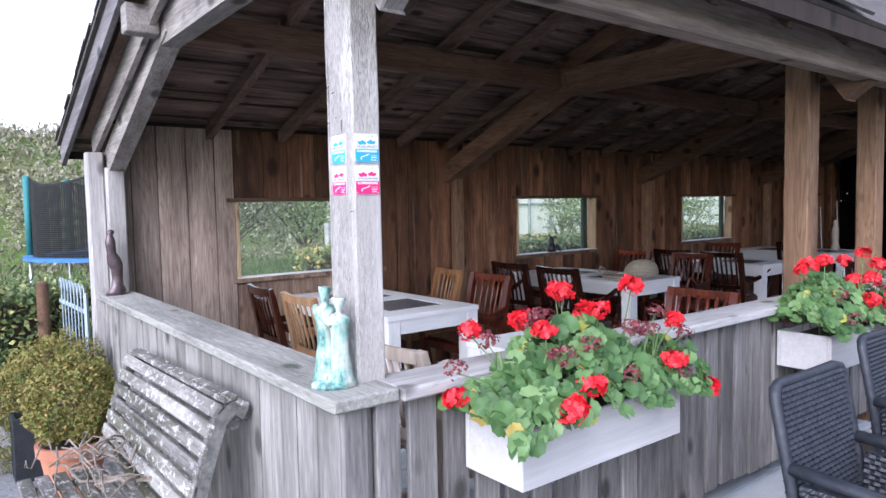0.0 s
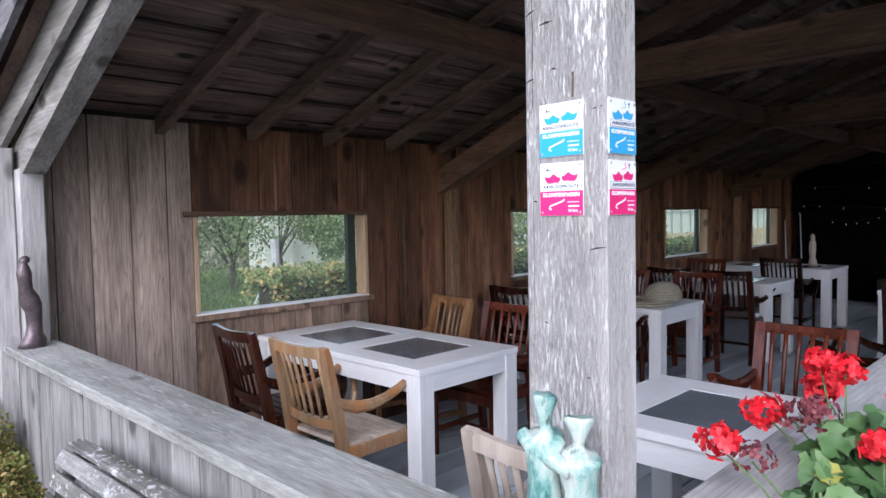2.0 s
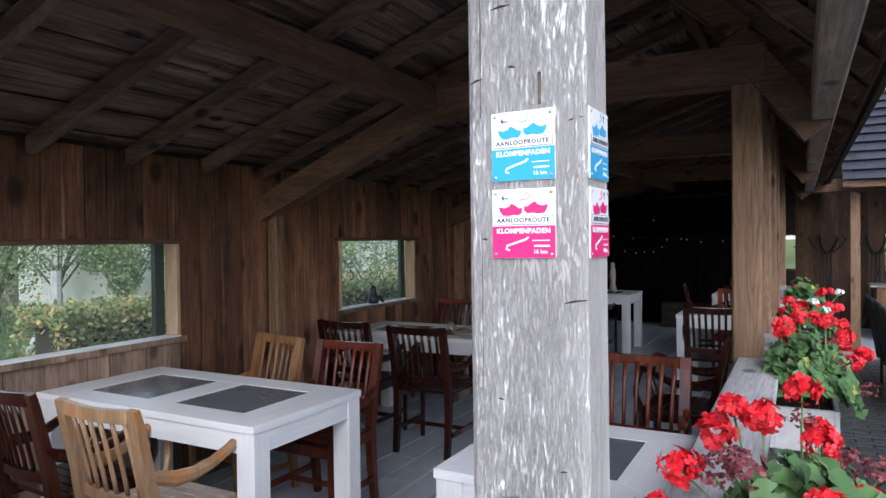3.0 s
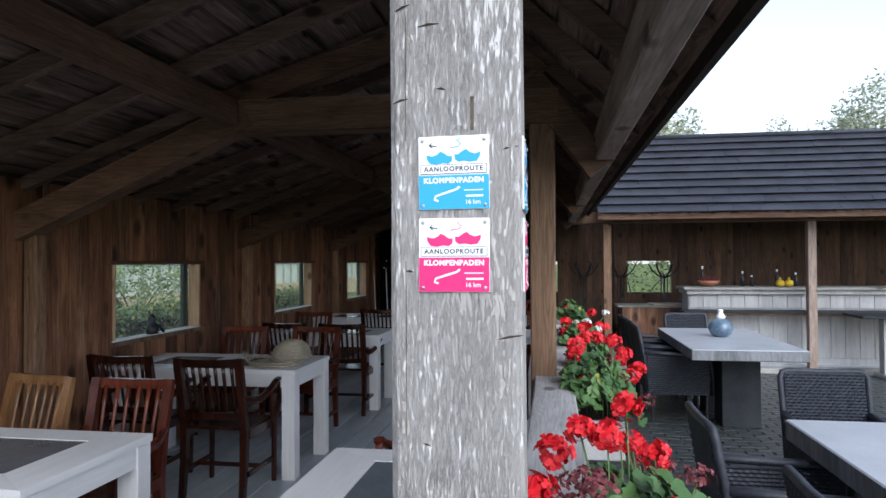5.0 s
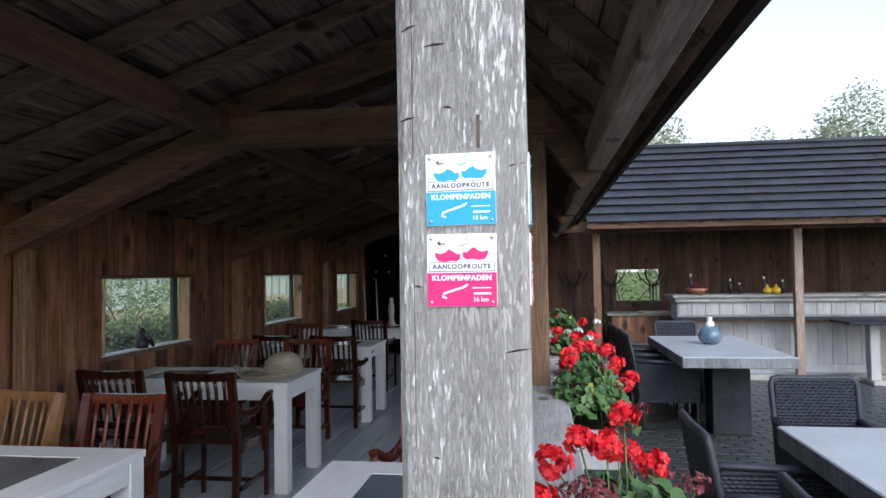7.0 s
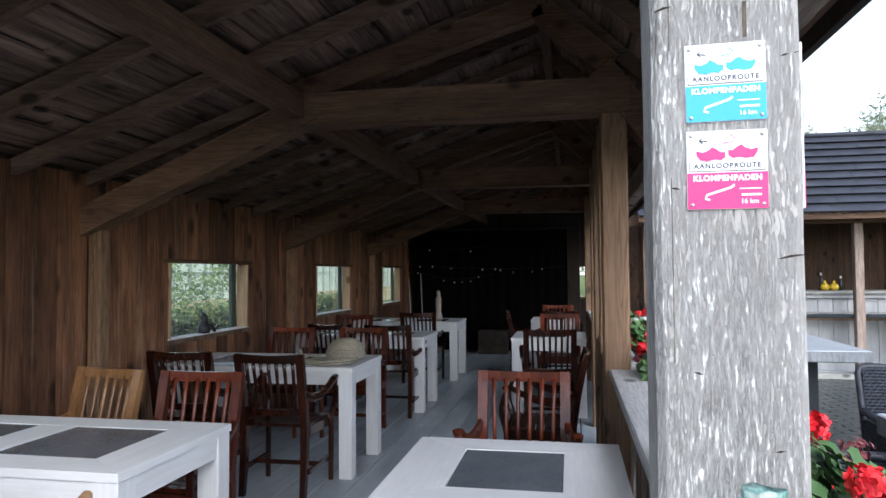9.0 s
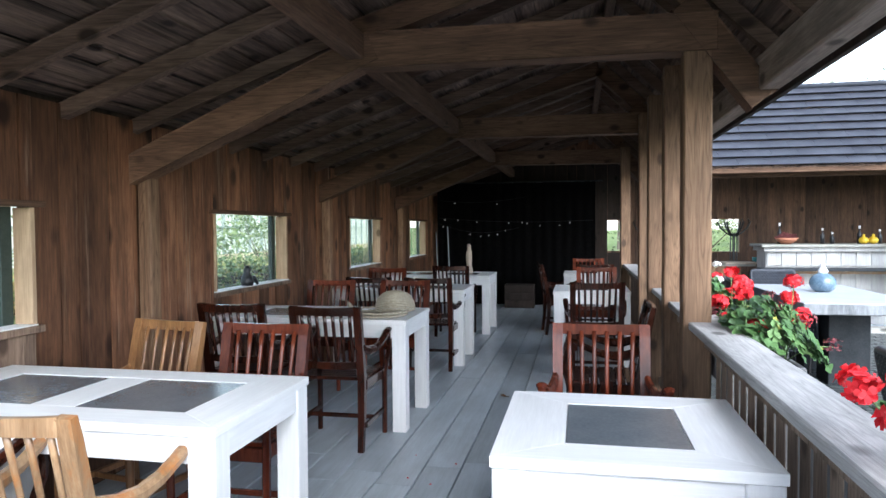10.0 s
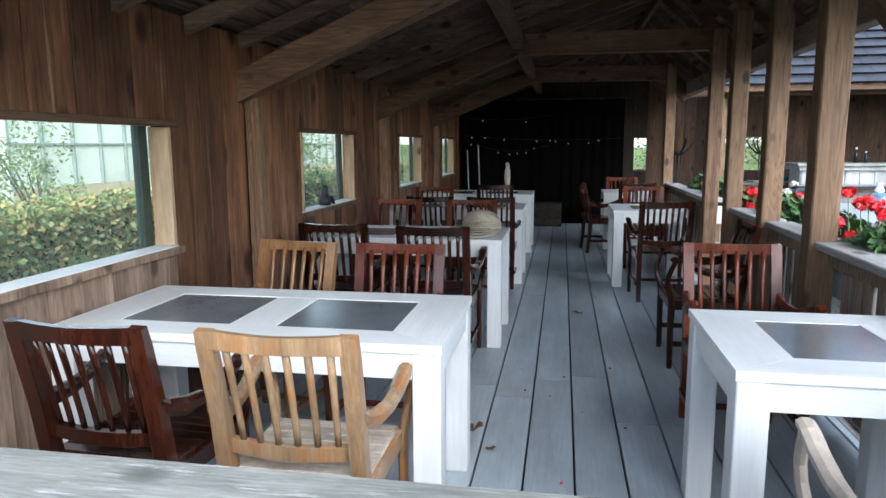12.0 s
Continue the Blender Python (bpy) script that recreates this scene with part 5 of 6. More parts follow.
build_concrete_table(6.42, 8.30, 0.27, 1.21, [(0.55, 0.85), (1.2, 1.5)])
build_concrete_table(2.15, 3.87, 0.33, 1.29, [(0.45, 0.72), (1.05, 1.32)])

vase = thing("vase", "round blue glazed vase with a silver collar on the table", "vase", at=pose(7.46, 0.73, 0.75))
bm = bmesh.new()
lathe(bm, [(0.06, 0.0), (0.10, 0.03), (0.118, 0.075), (0.11, 0.12), (0.075, 0.16), (0.035, 0.18), (0.03, 0.2)], 28)
part("body", bm, M_BLUE_POT, vase, smooth=True)
bm = bmesh.new()
lathe(bm, [(0.036, 0.17), (0.045, 0.20), (0.03, 0.225), (0.02, 0.245), (0.028, 0.26), (0.008, 0.275)], 14)
lumpy(bm, 0.008, 30, 2.0)
part("collar", bm, M_SIGN_WHITE, vase, "silvery white collar", True)


# ---- wicker armchairs: woven shell on thin legs, facing +x ----
def weave(bm, origin, u, v, w, h, cols, rows, bulge=0.006, thick=0.03):
    """A woven panel: horizontal strands that pass over and under."""
    o, u, v = Vector(origin), Vector(u).normalized(), Vector(v).normalized()
    n = u.cross(v).normalized()
    front = []
    for j in range(rows * 2 + 1):
        row = []
        for i in range(cols * 2 + 1):
            ph = (1 if (j // 2) % 2 else -1) * math.cos(i * math.pi / 2)
            dip = 0.0 if j % 2 else -0.006
            row.append(bm.verts.new(o + u * (w * i / (cols * 2)) + v * (h * j / (rows * 2)) + n * (bulge * 0.5 * ph + dip)))
        front.append(row)
    back = [[bm.verts.new(p.co - n * thick) for p in row] for row in front]
    R, C = rows * 2, cols * 2
    for j in range(R):
        for i in range(C):
            bm.faces.new((front[j][i], front[j][i + 1], front[j + 1][i + 1], front[j + 1][i]))
            bm.faces.new((back[j][i], back[j + 1][i], back[j + 1][i + 1], back[j][i + 1]))
    for i in range(C):
        bm.faces.new((front[0][i], back[0][i], back[0][i + 1], front[0][i + 1]))
        bm.faces.new((front[R][i], front[R][i + 1], back[R][i + 1], back[R][i]))
    for j in range(R):
        bm.faces.new((front[j][0], front[j + 1][0], back[j + 1][0], back[j][0]))
        bm.faces.new((front[j][C], back[j][C], back[j + 1][C], front[j + 1][C]))


def build_wicker():
    c = thing("wicker_chair", "dark grey woven wicker armchair on the terrace", "armchair", "wicker armchairs")
    bm = bmesh.new()
    weave(bm, (-0.035, -0.215, 0.30), (0.0, 1, 0), (-0.16, 0, 1), 0.43, 0.60, 28, 34)
    part("backrest", bm, M_WICKER, c)
    bm = bmesh.new()
    sweep(bm, [(-0.05, -0.225, 0.30), (-0.09, -0.23, 0.6), (-0.14, -0.235, 0.86), (-0.148, -0.222, 0.892), (-0.155, -0.19, 0.90), (-0.158, 0, 0.895), (-0.155, 0.19, 0.90), (-0.148, 0.222, 0.892), (-0.14, 0.235, 0.86), (-0.09, 0.23, 0.6), (-0.05, 0.225, 0.30)], 0.035, 0.035, (1, 0, 0), sides=8)
    part("back_rim", bm, M_WICKER, c, smooth=True)
    for s in (-1, 1):
        bm = bmesh.new()
        if s > 0:
            weave(bm, (0.50, 0.245, 0.26), (-1, 0, 0), (0, 0, 1), 0.56, 0.36, 34, 20)
        else:
            weave(bm, (-0.06, -0.245, 0.26), (1, 0, 0), (0, 0, 1), 0.56, 0.36, 34, 20)
        part("side_panel", bm, M_WICKER, c)
        bm = bmesh.new()
        sweep(bm, [(-0.09, s * 0.23, 0.66), (0.1, s * 0.235, 0.65), (0.36, s * 0.238, 0.64), (0.50, s * 0.238, 0.62), (0.53, s * 0.236, 0.55), (0.53, s * 0.235, 0.26)], 0.05, 0.04, sides=8)
        part("arm", bm, M_WICKER, c, smooth=True)
        for x in (0.48, -0.02):
            bm = bmesh.new()
            sweep(bm, [(x, s * 0.22, 0.0), (x, s * 0.225, 0.30)], 0.03, 0.03, sides=8)
            part("leg", bm, M_METAL, c)
    bm = bmesh.new()
    weave(bm, (-0.04, -0.215, 0.42), (1, 0, 0), (0, 1, 0), 0.56, 0.43, 12, 12, thick=0.1)
    part("seat", bm, M_WICKER, c)
    bm = bmesh.new()
    weave(bm, (0.525, -0.215, 0.26), (0, 1, 0), (0, 0, 1), 0.43, 0.15, 22, 7)
    part("apron", bm, M_WICKER, c)
    return c


first = build_wicker()
spots_w = [(4.48, 0.84, 180), (3.40, 1.63, -90), (2.46, 1.52, -91), (7.35, 1.42, -90), (7.90, 1.42, -90), (8.42, 1.44, -88), (8.72, 0.80, 180)]
first.matrix_basis = pose(spots_w[0][0], spots_w[0][1], -0.035, 0, 0, spots_w[0][2])
for x, y, a in spots_w[1:]:
    copy_thing(first, pose(x, y, -0.035, 0, 0, a))


# ---- the wing across the terrace ----
def build_wing():
    ex, ez, rx, rz = 9.82, 2.14, 11.42, 3.42
    y0, y1 = -9.0, 1.75
    roof = thing("wing_roof", "steep dark tiled roof of the bar wing", "roof", kind="structure")
    n = 10
    d = Vector((rx - ex, 0, rz - ez))
    up = Vector((-d.z, 0, d.x)).normalized()
    L = d.length / n
    d.normalize()
    for k in range(n):
        p = Vector((ex, 0, ez)) + d * (k * L - 0.03)
        q = p + d * (L + 0.03)
        bm = bmesh.new()
        rr = random.Random(k)
        y = y0 - rr.uniform(0, 0.3)
        while y < y1:
            w = min(0.33, y1 - y)
            j = rr.uniform(0, 0.006)
            a, b = p + up * (0.055 + j), q + up * 0.016
            quad = [bm.verts.new((a.x, y, a.z)), bm.verts.new((a.x, y + w - 0.004, a.z)), bm.verts.new((b.x, y + w - 0.004, b.z)), bm.verts.new((b.x, y, b.z))]
            low = [bm.verts.new(v.co - up * 0.035 + (d * 0.035 if n_ < 2 else Vector())) for n_, v in enumerate(quad)]
            bm.faces.new(quad)
            bm.faces.new(low)
            for e in range(4):
                bm.faces.new((quad[e], quad[(e + 1) % 4], low[(e + 1) % 4], low[e]))
            y += w
        tagged(part("tile_course", bm, M_TILE, roof), kind="stuff")
    bm = bmesh.new()
    beam(bm, (ex + 0.02, (y0 + y1) / 2, ez - 0.005), (rx, (y0 + y1) / 2, rz - 0.005), y1 - y0, 0.02, up)
    beam(bm, (rx, (y0 + y1) / 2, rz - 0.005), (13.1, (y0 + y1) / 2, 2.1), y1 - y0, 0.02, (d.z, 0, d.x))
    part("roof_boards", bm, M_LATH, roof)
    bm = bmesh.new()
    sweep(bm, [(rx, y0, rz + 0.03), (rx, y1, rz + 0.03)], 0.14, 0.09, sides=10)
    part("ridge_cap", bm, M_TILE, roof, smooth=True)
    for k in range(8):
        y = y1 - 0.9 - k * 1.12
        part("ridge_clip", boxed(rx - 0.02, rx + 0.02, y, y + 0.03, rz + 0.06, rz + 0.12, bevel=0.004), M_GALV, roof, "pale ridge clip")
    part("fascia", boxed(ex + 0.02, ex + 0.045, y0, y1, 2.07, 2.13, bevel=0.003), M_BEAM_Y, roof, "dark fascia board")
    wp = thing("wing_plate", "long brown beam over the bar posts", "beam", kind="structure")
    part("plate_beam", boxed(10.2, 10.34, y0, 2.2, 2.04, 2.2, bevel=0.006), M_BEAM_Y, wp)
    for y in (1.60, -1.12, -3.9, -6.6):
        p = thing("wing_post", "slim weathered post carrying the bar roof", "post", "bar posts", "structure", pose(10.27, y, -0.05))
        part("shaft", boxed(-0.055, 0.055, -0.055, 0.055, 0.05, 2.09, bevel=0.006), M_POST if y > 0 else M_WALL_GREY, p)
    fl = thing("wing_floor", "dark plank floor of the bar wing", "floor", kind="structure")
    part("floor_slab", boxed(10.4, 12.84, -9.0, 2.29, -0.1, 0.02), M_DECK, fl)
    end = thing("wall_wing_end", "dark plank wall closing the bar wing", "wall", kind="structure")
    part("wall_slab", boxed(10.3, 12.9, -9.1, -9.0, 0, 3.0), M_WING, end)


build_wing()


def build_bar():
    b = thing("bar_counter", "white panelled bar counter with a pale wooden top", "counter", at=pose(10.62, 0, 0.02))
    y0, y1 = -7.0, 0.42
    part("body", boxed(0.03, 0.5, y0, y1, 0.0, 1.0), M_BAR, b)
    y = y0
    while y < y1 - 0.05:
        w = min(0.19, y1 - y)
        part("panel", boxed(0.008, 0.03, y, y + w - 0.006, 0.80, 1.0, bevel=0.003), M_BAR, b)
        part("panel", boxed(0.008, 0.03, y, y + 0.19 - 0.004 if y + 0.19 < y1 else y1, 0.10, 0.69, bevel=0.003), M_BAR, b)
        y += 0.19
    part("skirting", boxed(-0.012, 0.03, y0, y1, 0.0, 0.1, bevel=0.003), M_BAR, b)
    part("top_board", boxed(-0.10, 0.6, y0, y1 + 0.08, 1.06, 1.10, bevel=0.006), M_CAP_Y, b, "pale weathered counter top")
    part("top_trim", boxed(-0.05, 0.55, y0, y1 + 0.04, 1.0, 1.06, bevel=0.004), M_BAR, b)
    part("edge_strip", boxed(-0.02, 0.03, y0, y1, 0.69, 0.735, bevel=0.004), M_TEAK, b, "orange-brown rounded strip")
    s = thing("bar_shelf", "dark slab shelf running along the front of the counter", "shelf", at=pose(10.30, 0, 0.02))
    part("slab", boxed(0.0, 0.29, -7.0, 0.55, 0.745, 0.78, bevel=0.004), M_CONCRETE_DARK, s)
    for y in (0.3, -2.9, -5.0):
        part("support", boxed(0.06, 0.14, y, y + 0.08, 0.0, 0.745, bevel=0.004), M_BAR, s, "white support")
    t = thing("trestle_table", "dark topped side table on white shaped legs", "table", at=pose(9.9, -2.15, -0.035))
    part("tabletop", boxed(-0.25, 0.36, -1.6, 0.65, 0.79, 0.825, bevel=0.005), M_CONCRETE_DARK, t)
    for y in (0.2, -1.2):
        bm = bmesh.new()
        box(bm, -0.05, 0.09, y, y + 0.12, 0.06, 0.79, 0.006)
        box(bm, -0.16, 0.2, y - 0.02, y + 0.14, 0.0, 0.06, 0.01)
        part("leg", bm, M_BAR, t, "white shaped leg")


build_bar()


def build_coat_stand(x, y):
    c = thing("coat_stand", "black bentwood coat stand with curled hooks", "coat stand", "coat stands", at=pose(x, y, 0.02))
    bm = bmesh.new()
    for k in range(4):
        a = k * math.pi / 2
        sweep(bm, [(0.05 * math.cos(a), 0.05 * math.sin(a), 0.3), (0.05 * math.cos(a), 0.05 * math.sin(a), 1.25)], 0.02, 0.02, sides=6)
    pole = part("pole", bm, M_BLACK, c, smooth=True)
    for k in range(6):
        a = k * math.pi / 3 + 0.4
        u, v = math.cos(a), math.sin(a)
        bm = bmesh.new()
        sweep(bm, [(0.04 * u, 0.04 * v, 1.2), (0.12 * u, 0.12 * v, 1.25), (0.2 * u, 0.2 * v, 1.33), (0.25 * u, 0.25 * v, 1.43), (0.21 * u, 0.21 * v, 1.47)], 0.026, 0.026, sides=6)
        part("hook", bm, M_BLACK, pole, smooth=True)
    for k in range(4):
        a = k * math.pi / 2
        u, v = math.cos(a), math.sin(a)
        bm = bmesh.new()
        sweep(bm, [(0.05 * u, 0.05 * v, 0.35), (0.16 * u, 0.16 * v, 0.16), (0.24 * u, 0.24 * v, 0.0)], 0.026, 0.026, sides=6)
        part("foot", bm, M_BLACK, c, smooth=True)


build_coat_stand(12.2, 1.22)
build_coat_stand(12.25, 0.50)
build_coat_stand(12.2, 1.85)

cab = thing("sideboard", "brown plank sideboard with a pale board on top", "sideboard", at=pose(11.5, 0.55, 0.02))
part("body", boxed(0, 0.5, 0, 0.72, 0.0, 0.74, bevel=0.006), M_WALL, cab)
part("top_board", boxed(-0.05, 0.55, -0.2, 0.8, 0.742, 0.775, bevel=0.004), M_CAP_Y, cab)
bench2 = thing("serving_board", "pale loose boards lying on the sideboard", "board", at=pose(11.45, 0.3, 0.797, 0, 0, 8))
part("board", boxed(0, 0.4, 0, 0.5, 0.0, 0.025, bevel=0.004), M_PALE, bench2)
M_TEAL_GLAZE = plain("teal_glaze", (0.02, 0.16, 0.18), (0.05, 0.25, 0.27), 0.2, 8, 0.0, spec=0.6)
for y in (0.30, 0.16):
    tb = thing("teal_bowl", "small teal glazed bowl on the sideboard", "bowl", "teal bowls", at=pose(11.62, y, 0.822))
    for k in range(2):
        bm = bmesh.new()
        lathe(bm, [(0.035, 0.0), (0.06, 0.02), (0.072, 0.05), (0.066, 0.05), (0.052, 0.024), (0.03, 0.01)], 18, (0, 0, 0.022 * k))
        part("bowl_body", bm, M_TEAL_GLAZE, tb, smooth=True)
bowl = thing("bowl", "brown bowl of dried red flowers on the bar counter", "bowl", at=pose(10.82, 0.1, 1.12))
bm = bmesh.new()
lathe(bm, [(0.06, 0.0), (0.13, 0.05), (0.16, 0.09), (0.14, 0.085), (0.05, 0.03)], 24)
part("body", bm, M_TERRACOTTA, bowl, smooth=True)
bm = bmesh.new()
for v in shell_points(60, (0, 0, 0.09), (0.14, 0.14, 0.07), -0.2):
    flower_head(bm, Vector(v), 0.02, random.Random(int(v[0] * 1e5)), True)
part("dried_flowers", bm, M_DRY_PETAL, bowl, "dried dark red flowers")
for y in (-0.88, -1.0):
    g = thing("gourd", "small yellow gourd on the bar counter", "gourd", "gourds", at=pose(10.78, y, 1.12))
    bm = bmesh.new()
    lathe(bm, [(0.02, 0.0), (0.055, 0.02), (0.065, 0.05), (0.05, 0.085), (0.02, 0.1), (0.015, 0.13), (0.006, 0.14)], 16)
    part("body", bm, M_YELLOW, g, smooth=True)
for y, h in ((-0.42, 0.22), (-0.55, 0.16), (-0.9, 0.25), (-1.16, 0.2), (0.15, 0.3)):
    g = thing("bottle", "small dark bottle with a pale top on the counter", "bottle", "bottles", at=pose(10.98, y, 1.12))
    bm = bmesh.new()
    lathe(bm, [(0.03, 0.0), (0.03, h * 0.55), (0.012, h * 0.7), (0.011, h * 0.85)], 14)
    body = part("body", bm, M_BLACK, g, smooth=True)
    bm = bmesh.new()
    lathe(bm, [(0.014, h * 0.85), (0.014, h), (0.01, h * 1.01)], 12)
    part("cap", bm, M_SIGN_WHITE, body, "pale cap", True)


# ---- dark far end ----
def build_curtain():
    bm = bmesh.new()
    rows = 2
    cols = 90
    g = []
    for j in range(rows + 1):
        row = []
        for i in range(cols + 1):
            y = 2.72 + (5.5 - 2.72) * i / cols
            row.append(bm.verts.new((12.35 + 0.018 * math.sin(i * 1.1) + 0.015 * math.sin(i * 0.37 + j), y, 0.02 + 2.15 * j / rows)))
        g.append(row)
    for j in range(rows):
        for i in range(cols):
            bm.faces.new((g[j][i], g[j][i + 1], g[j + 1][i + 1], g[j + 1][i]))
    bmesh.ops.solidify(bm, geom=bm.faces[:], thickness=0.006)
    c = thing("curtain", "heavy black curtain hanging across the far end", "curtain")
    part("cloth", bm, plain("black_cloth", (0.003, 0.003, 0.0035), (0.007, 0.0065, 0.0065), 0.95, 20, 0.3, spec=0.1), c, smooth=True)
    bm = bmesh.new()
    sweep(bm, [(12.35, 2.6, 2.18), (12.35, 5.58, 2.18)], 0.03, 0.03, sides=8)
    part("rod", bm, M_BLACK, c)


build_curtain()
crate = thing("crate", "low brown wooden crate in front of the curtain", "crate", at=pose(11.95, 3.75, 0.0))
for k in range(3):
    part("slat", boxed(-0.02, 0.0, 0.0, 0.5, 0.02 + k * 0.13, 0.13 + k * 0.13, bevel=0.003), M_DARKWALL, crate)
part("body", boxed(0.001, 0.3, 0.0, 0.5, 0.0, 0.4, bevel=0.004), M_DARKWALL, crate)


def build_string(p, q, sag, n, seed):
    rng = random.Random(seed)
    s = thing("string_lights", "string of tiny warm lights hung before the curtain", "string lights", "string lights")
    p, q = Vector(p), Vector(q)
    pts = [p.lerp(q, k / n) - Vector((0, 0, sag * math.sin(k / n * math.pi))) for k in range(n + 1)]
    bm = bmesh.new()
    sweep(bm, pts, 0.006, 0.006, sides=5)
    cable = part("cable", bm, M_BLACK, s)
    for k in range(1, n):
        if rng.random() < 0.3:
            continue
        bm = bmesh.new()
        c = pts[k] + Vector((0, rng.uniform(-0.07, 0.07), -0.01 - rng.uniform(0, 0.07)))
        lathe(bm, [(0.003, -0.012), (rng.uniform(0.004, 0.008), 0.0), (0.002, 0.012)], 8, c)
        part("bulb", bm, M_BULB, cable)


build_string((12.2, 2.75, 1.50), (12.2, 5.5, 1.56), 0.05, 15, 1)
build_string((11.9, 4.0, 1.38), (11.9, 5.5, 1.50), 0.14, 9, 2)
build_string((12.0, 3.9, 1.9), (12.0, 5.4, 1.86), 0.06, 6, 3)
for x, y, h in ((11.0, 5.2, 1.32), (11.2, 5.05, 1.4)):
    s = thing("lantern_stake", "thin pale stake leaning by the wall", "stake", "stakes", at=pose(x, y, 0))
    bm = bmesh.new()
    sweep(bm, [(0, 0, 0), (0.02, 0.03, h * 0.6), (0.02, 0.05, h)], 0.014, 0.014, sides=6)
    part("rod", bm, M_GALV, s)


# fallen leaves and petals on the deck
def build_litter():
    rng = random.Random(21)
    for x, y, s in ((3.49, 4.16, 0.05), (3.27, 4.05, 0.025), (5.9, 3.6, 0.04), (3.9, 2.75, 0.03)):
        lf = thing("fallen_leaf", "curled dry brown leaf lying on the deck", "leaf", "fallen leaves", at=pose(x, y, 0.004, 0, 0, rng.uniform(0, 360)))
        bm = bmesh.new()
        leaf_disc(bm, Vector((0, 0, 0.012)), (0.2, 0.1, 1), s, rng)
        part("blade", bm, plain("dry_leaf", (0.10, 0.055, 0.03), (0.22, 0.13, 0.07), 0.8, 30, 0.0), lf)
    pts = [(rng.uniform(2.9, 4.6), rng.uniform(2.6, 4.0), 0.004) for _ in range(26)]
    me = leaves_mesh("petals", pts, 0.02, M_RED_PETAL, 0.02, np.random.default_rng(3))
    tagged(new("fallen_petals", me), "scattered fallen red petals on the deck", "petals", kind="stuff")


build_litter()


# ---- garden ----
def build_hedge(name, x0, x1, y0, y1, z1, label, mat, n, leaf=0.05, z0=-0.06):
    h = thing(name, label, "hedge", "hedges", at=pose(0, 0, z0))
    # plain dark box that fills the hedge behind its leaves
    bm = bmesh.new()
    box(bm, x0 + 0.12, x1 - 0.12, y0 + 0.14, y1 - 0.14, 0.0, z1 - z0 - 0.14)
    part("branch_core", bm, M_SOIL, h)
    p = RNG.uniform(size=(n, 3))
    face = RNG.integers(0, 3, n)
    p[:, 0] = x0 + p[:, 0] * (x1 - x0)
    p[:, 1] = np.where(face == 0, y0 + RNG.normal(0.06, 0.05, n), y0 + p[:, 1] * (y1 - y0))
    p[:, 2] = np.where(face == 0, p[:, 2] * (z1 - z0), np.where(face == 1, z1 - z0 + RNG.normal(-0.05, 0.045, n), p[:, 2] * (z1 - z0)))
    p[:, 1] = np.where(face == 2, np.where(RNG.uniform(size=n) < 0.5, y0 + 0.03, y1 - 0.03) + RNG.normal(0, 0.04, n), p[:, 1])
    ob = new("leaves", leaves_mesh("leaves", p, leaf, mat, 0.8, RNG, 0.7))
    ob.parent = h
    tagged(ob, kind="stuff")


build_hedge("hedge", -5.0, 1.75, 7.85, 8.6, 0.74, "clipped dark green hedge beyond the gravel", M_HEDGE, 16000, 0.06)
build_hedge("hedge", 3.5, 6.0, 7.15, 7.8, 0.97, "clipped yellowing beech hedge behind the shelter", M_HEDGE_YELLOW, 19000, 0.05)
build_hedge("hedge", 6.05, 15.0, 7.15, 7.8, 0.95, "clipped green hedge behind the shelter", M_HEDGE, 15000, 0.065)

st = thing("garden_post", "round brown garden post beside the hedge", "post", at=pose(1.0, 7.72, -0.06))
bm = bmesh.new()
lathe(bm, [(0.055, 0.0), (0.052, 0.86), (0.045, 0.88)], 16)
part("shaft", bm, M_BEAM_Y, st)
st = thing("garden_stake", "grey forked wooden stake in the grass", "stake", at=pose(4.44, 8.7, -0.06))
bm = bmesh.new()
sweep(bm, [(0, 0, 0), (0, 0, 1.3)], 0.1, 0.1, sides=8)
sweep(bm, [(-0.3, 0, 0.5), (-0.02, 0, 1.0)], 0.06, 0.06, sides=8)
part("shaft", bm, M_CAP_X, st)


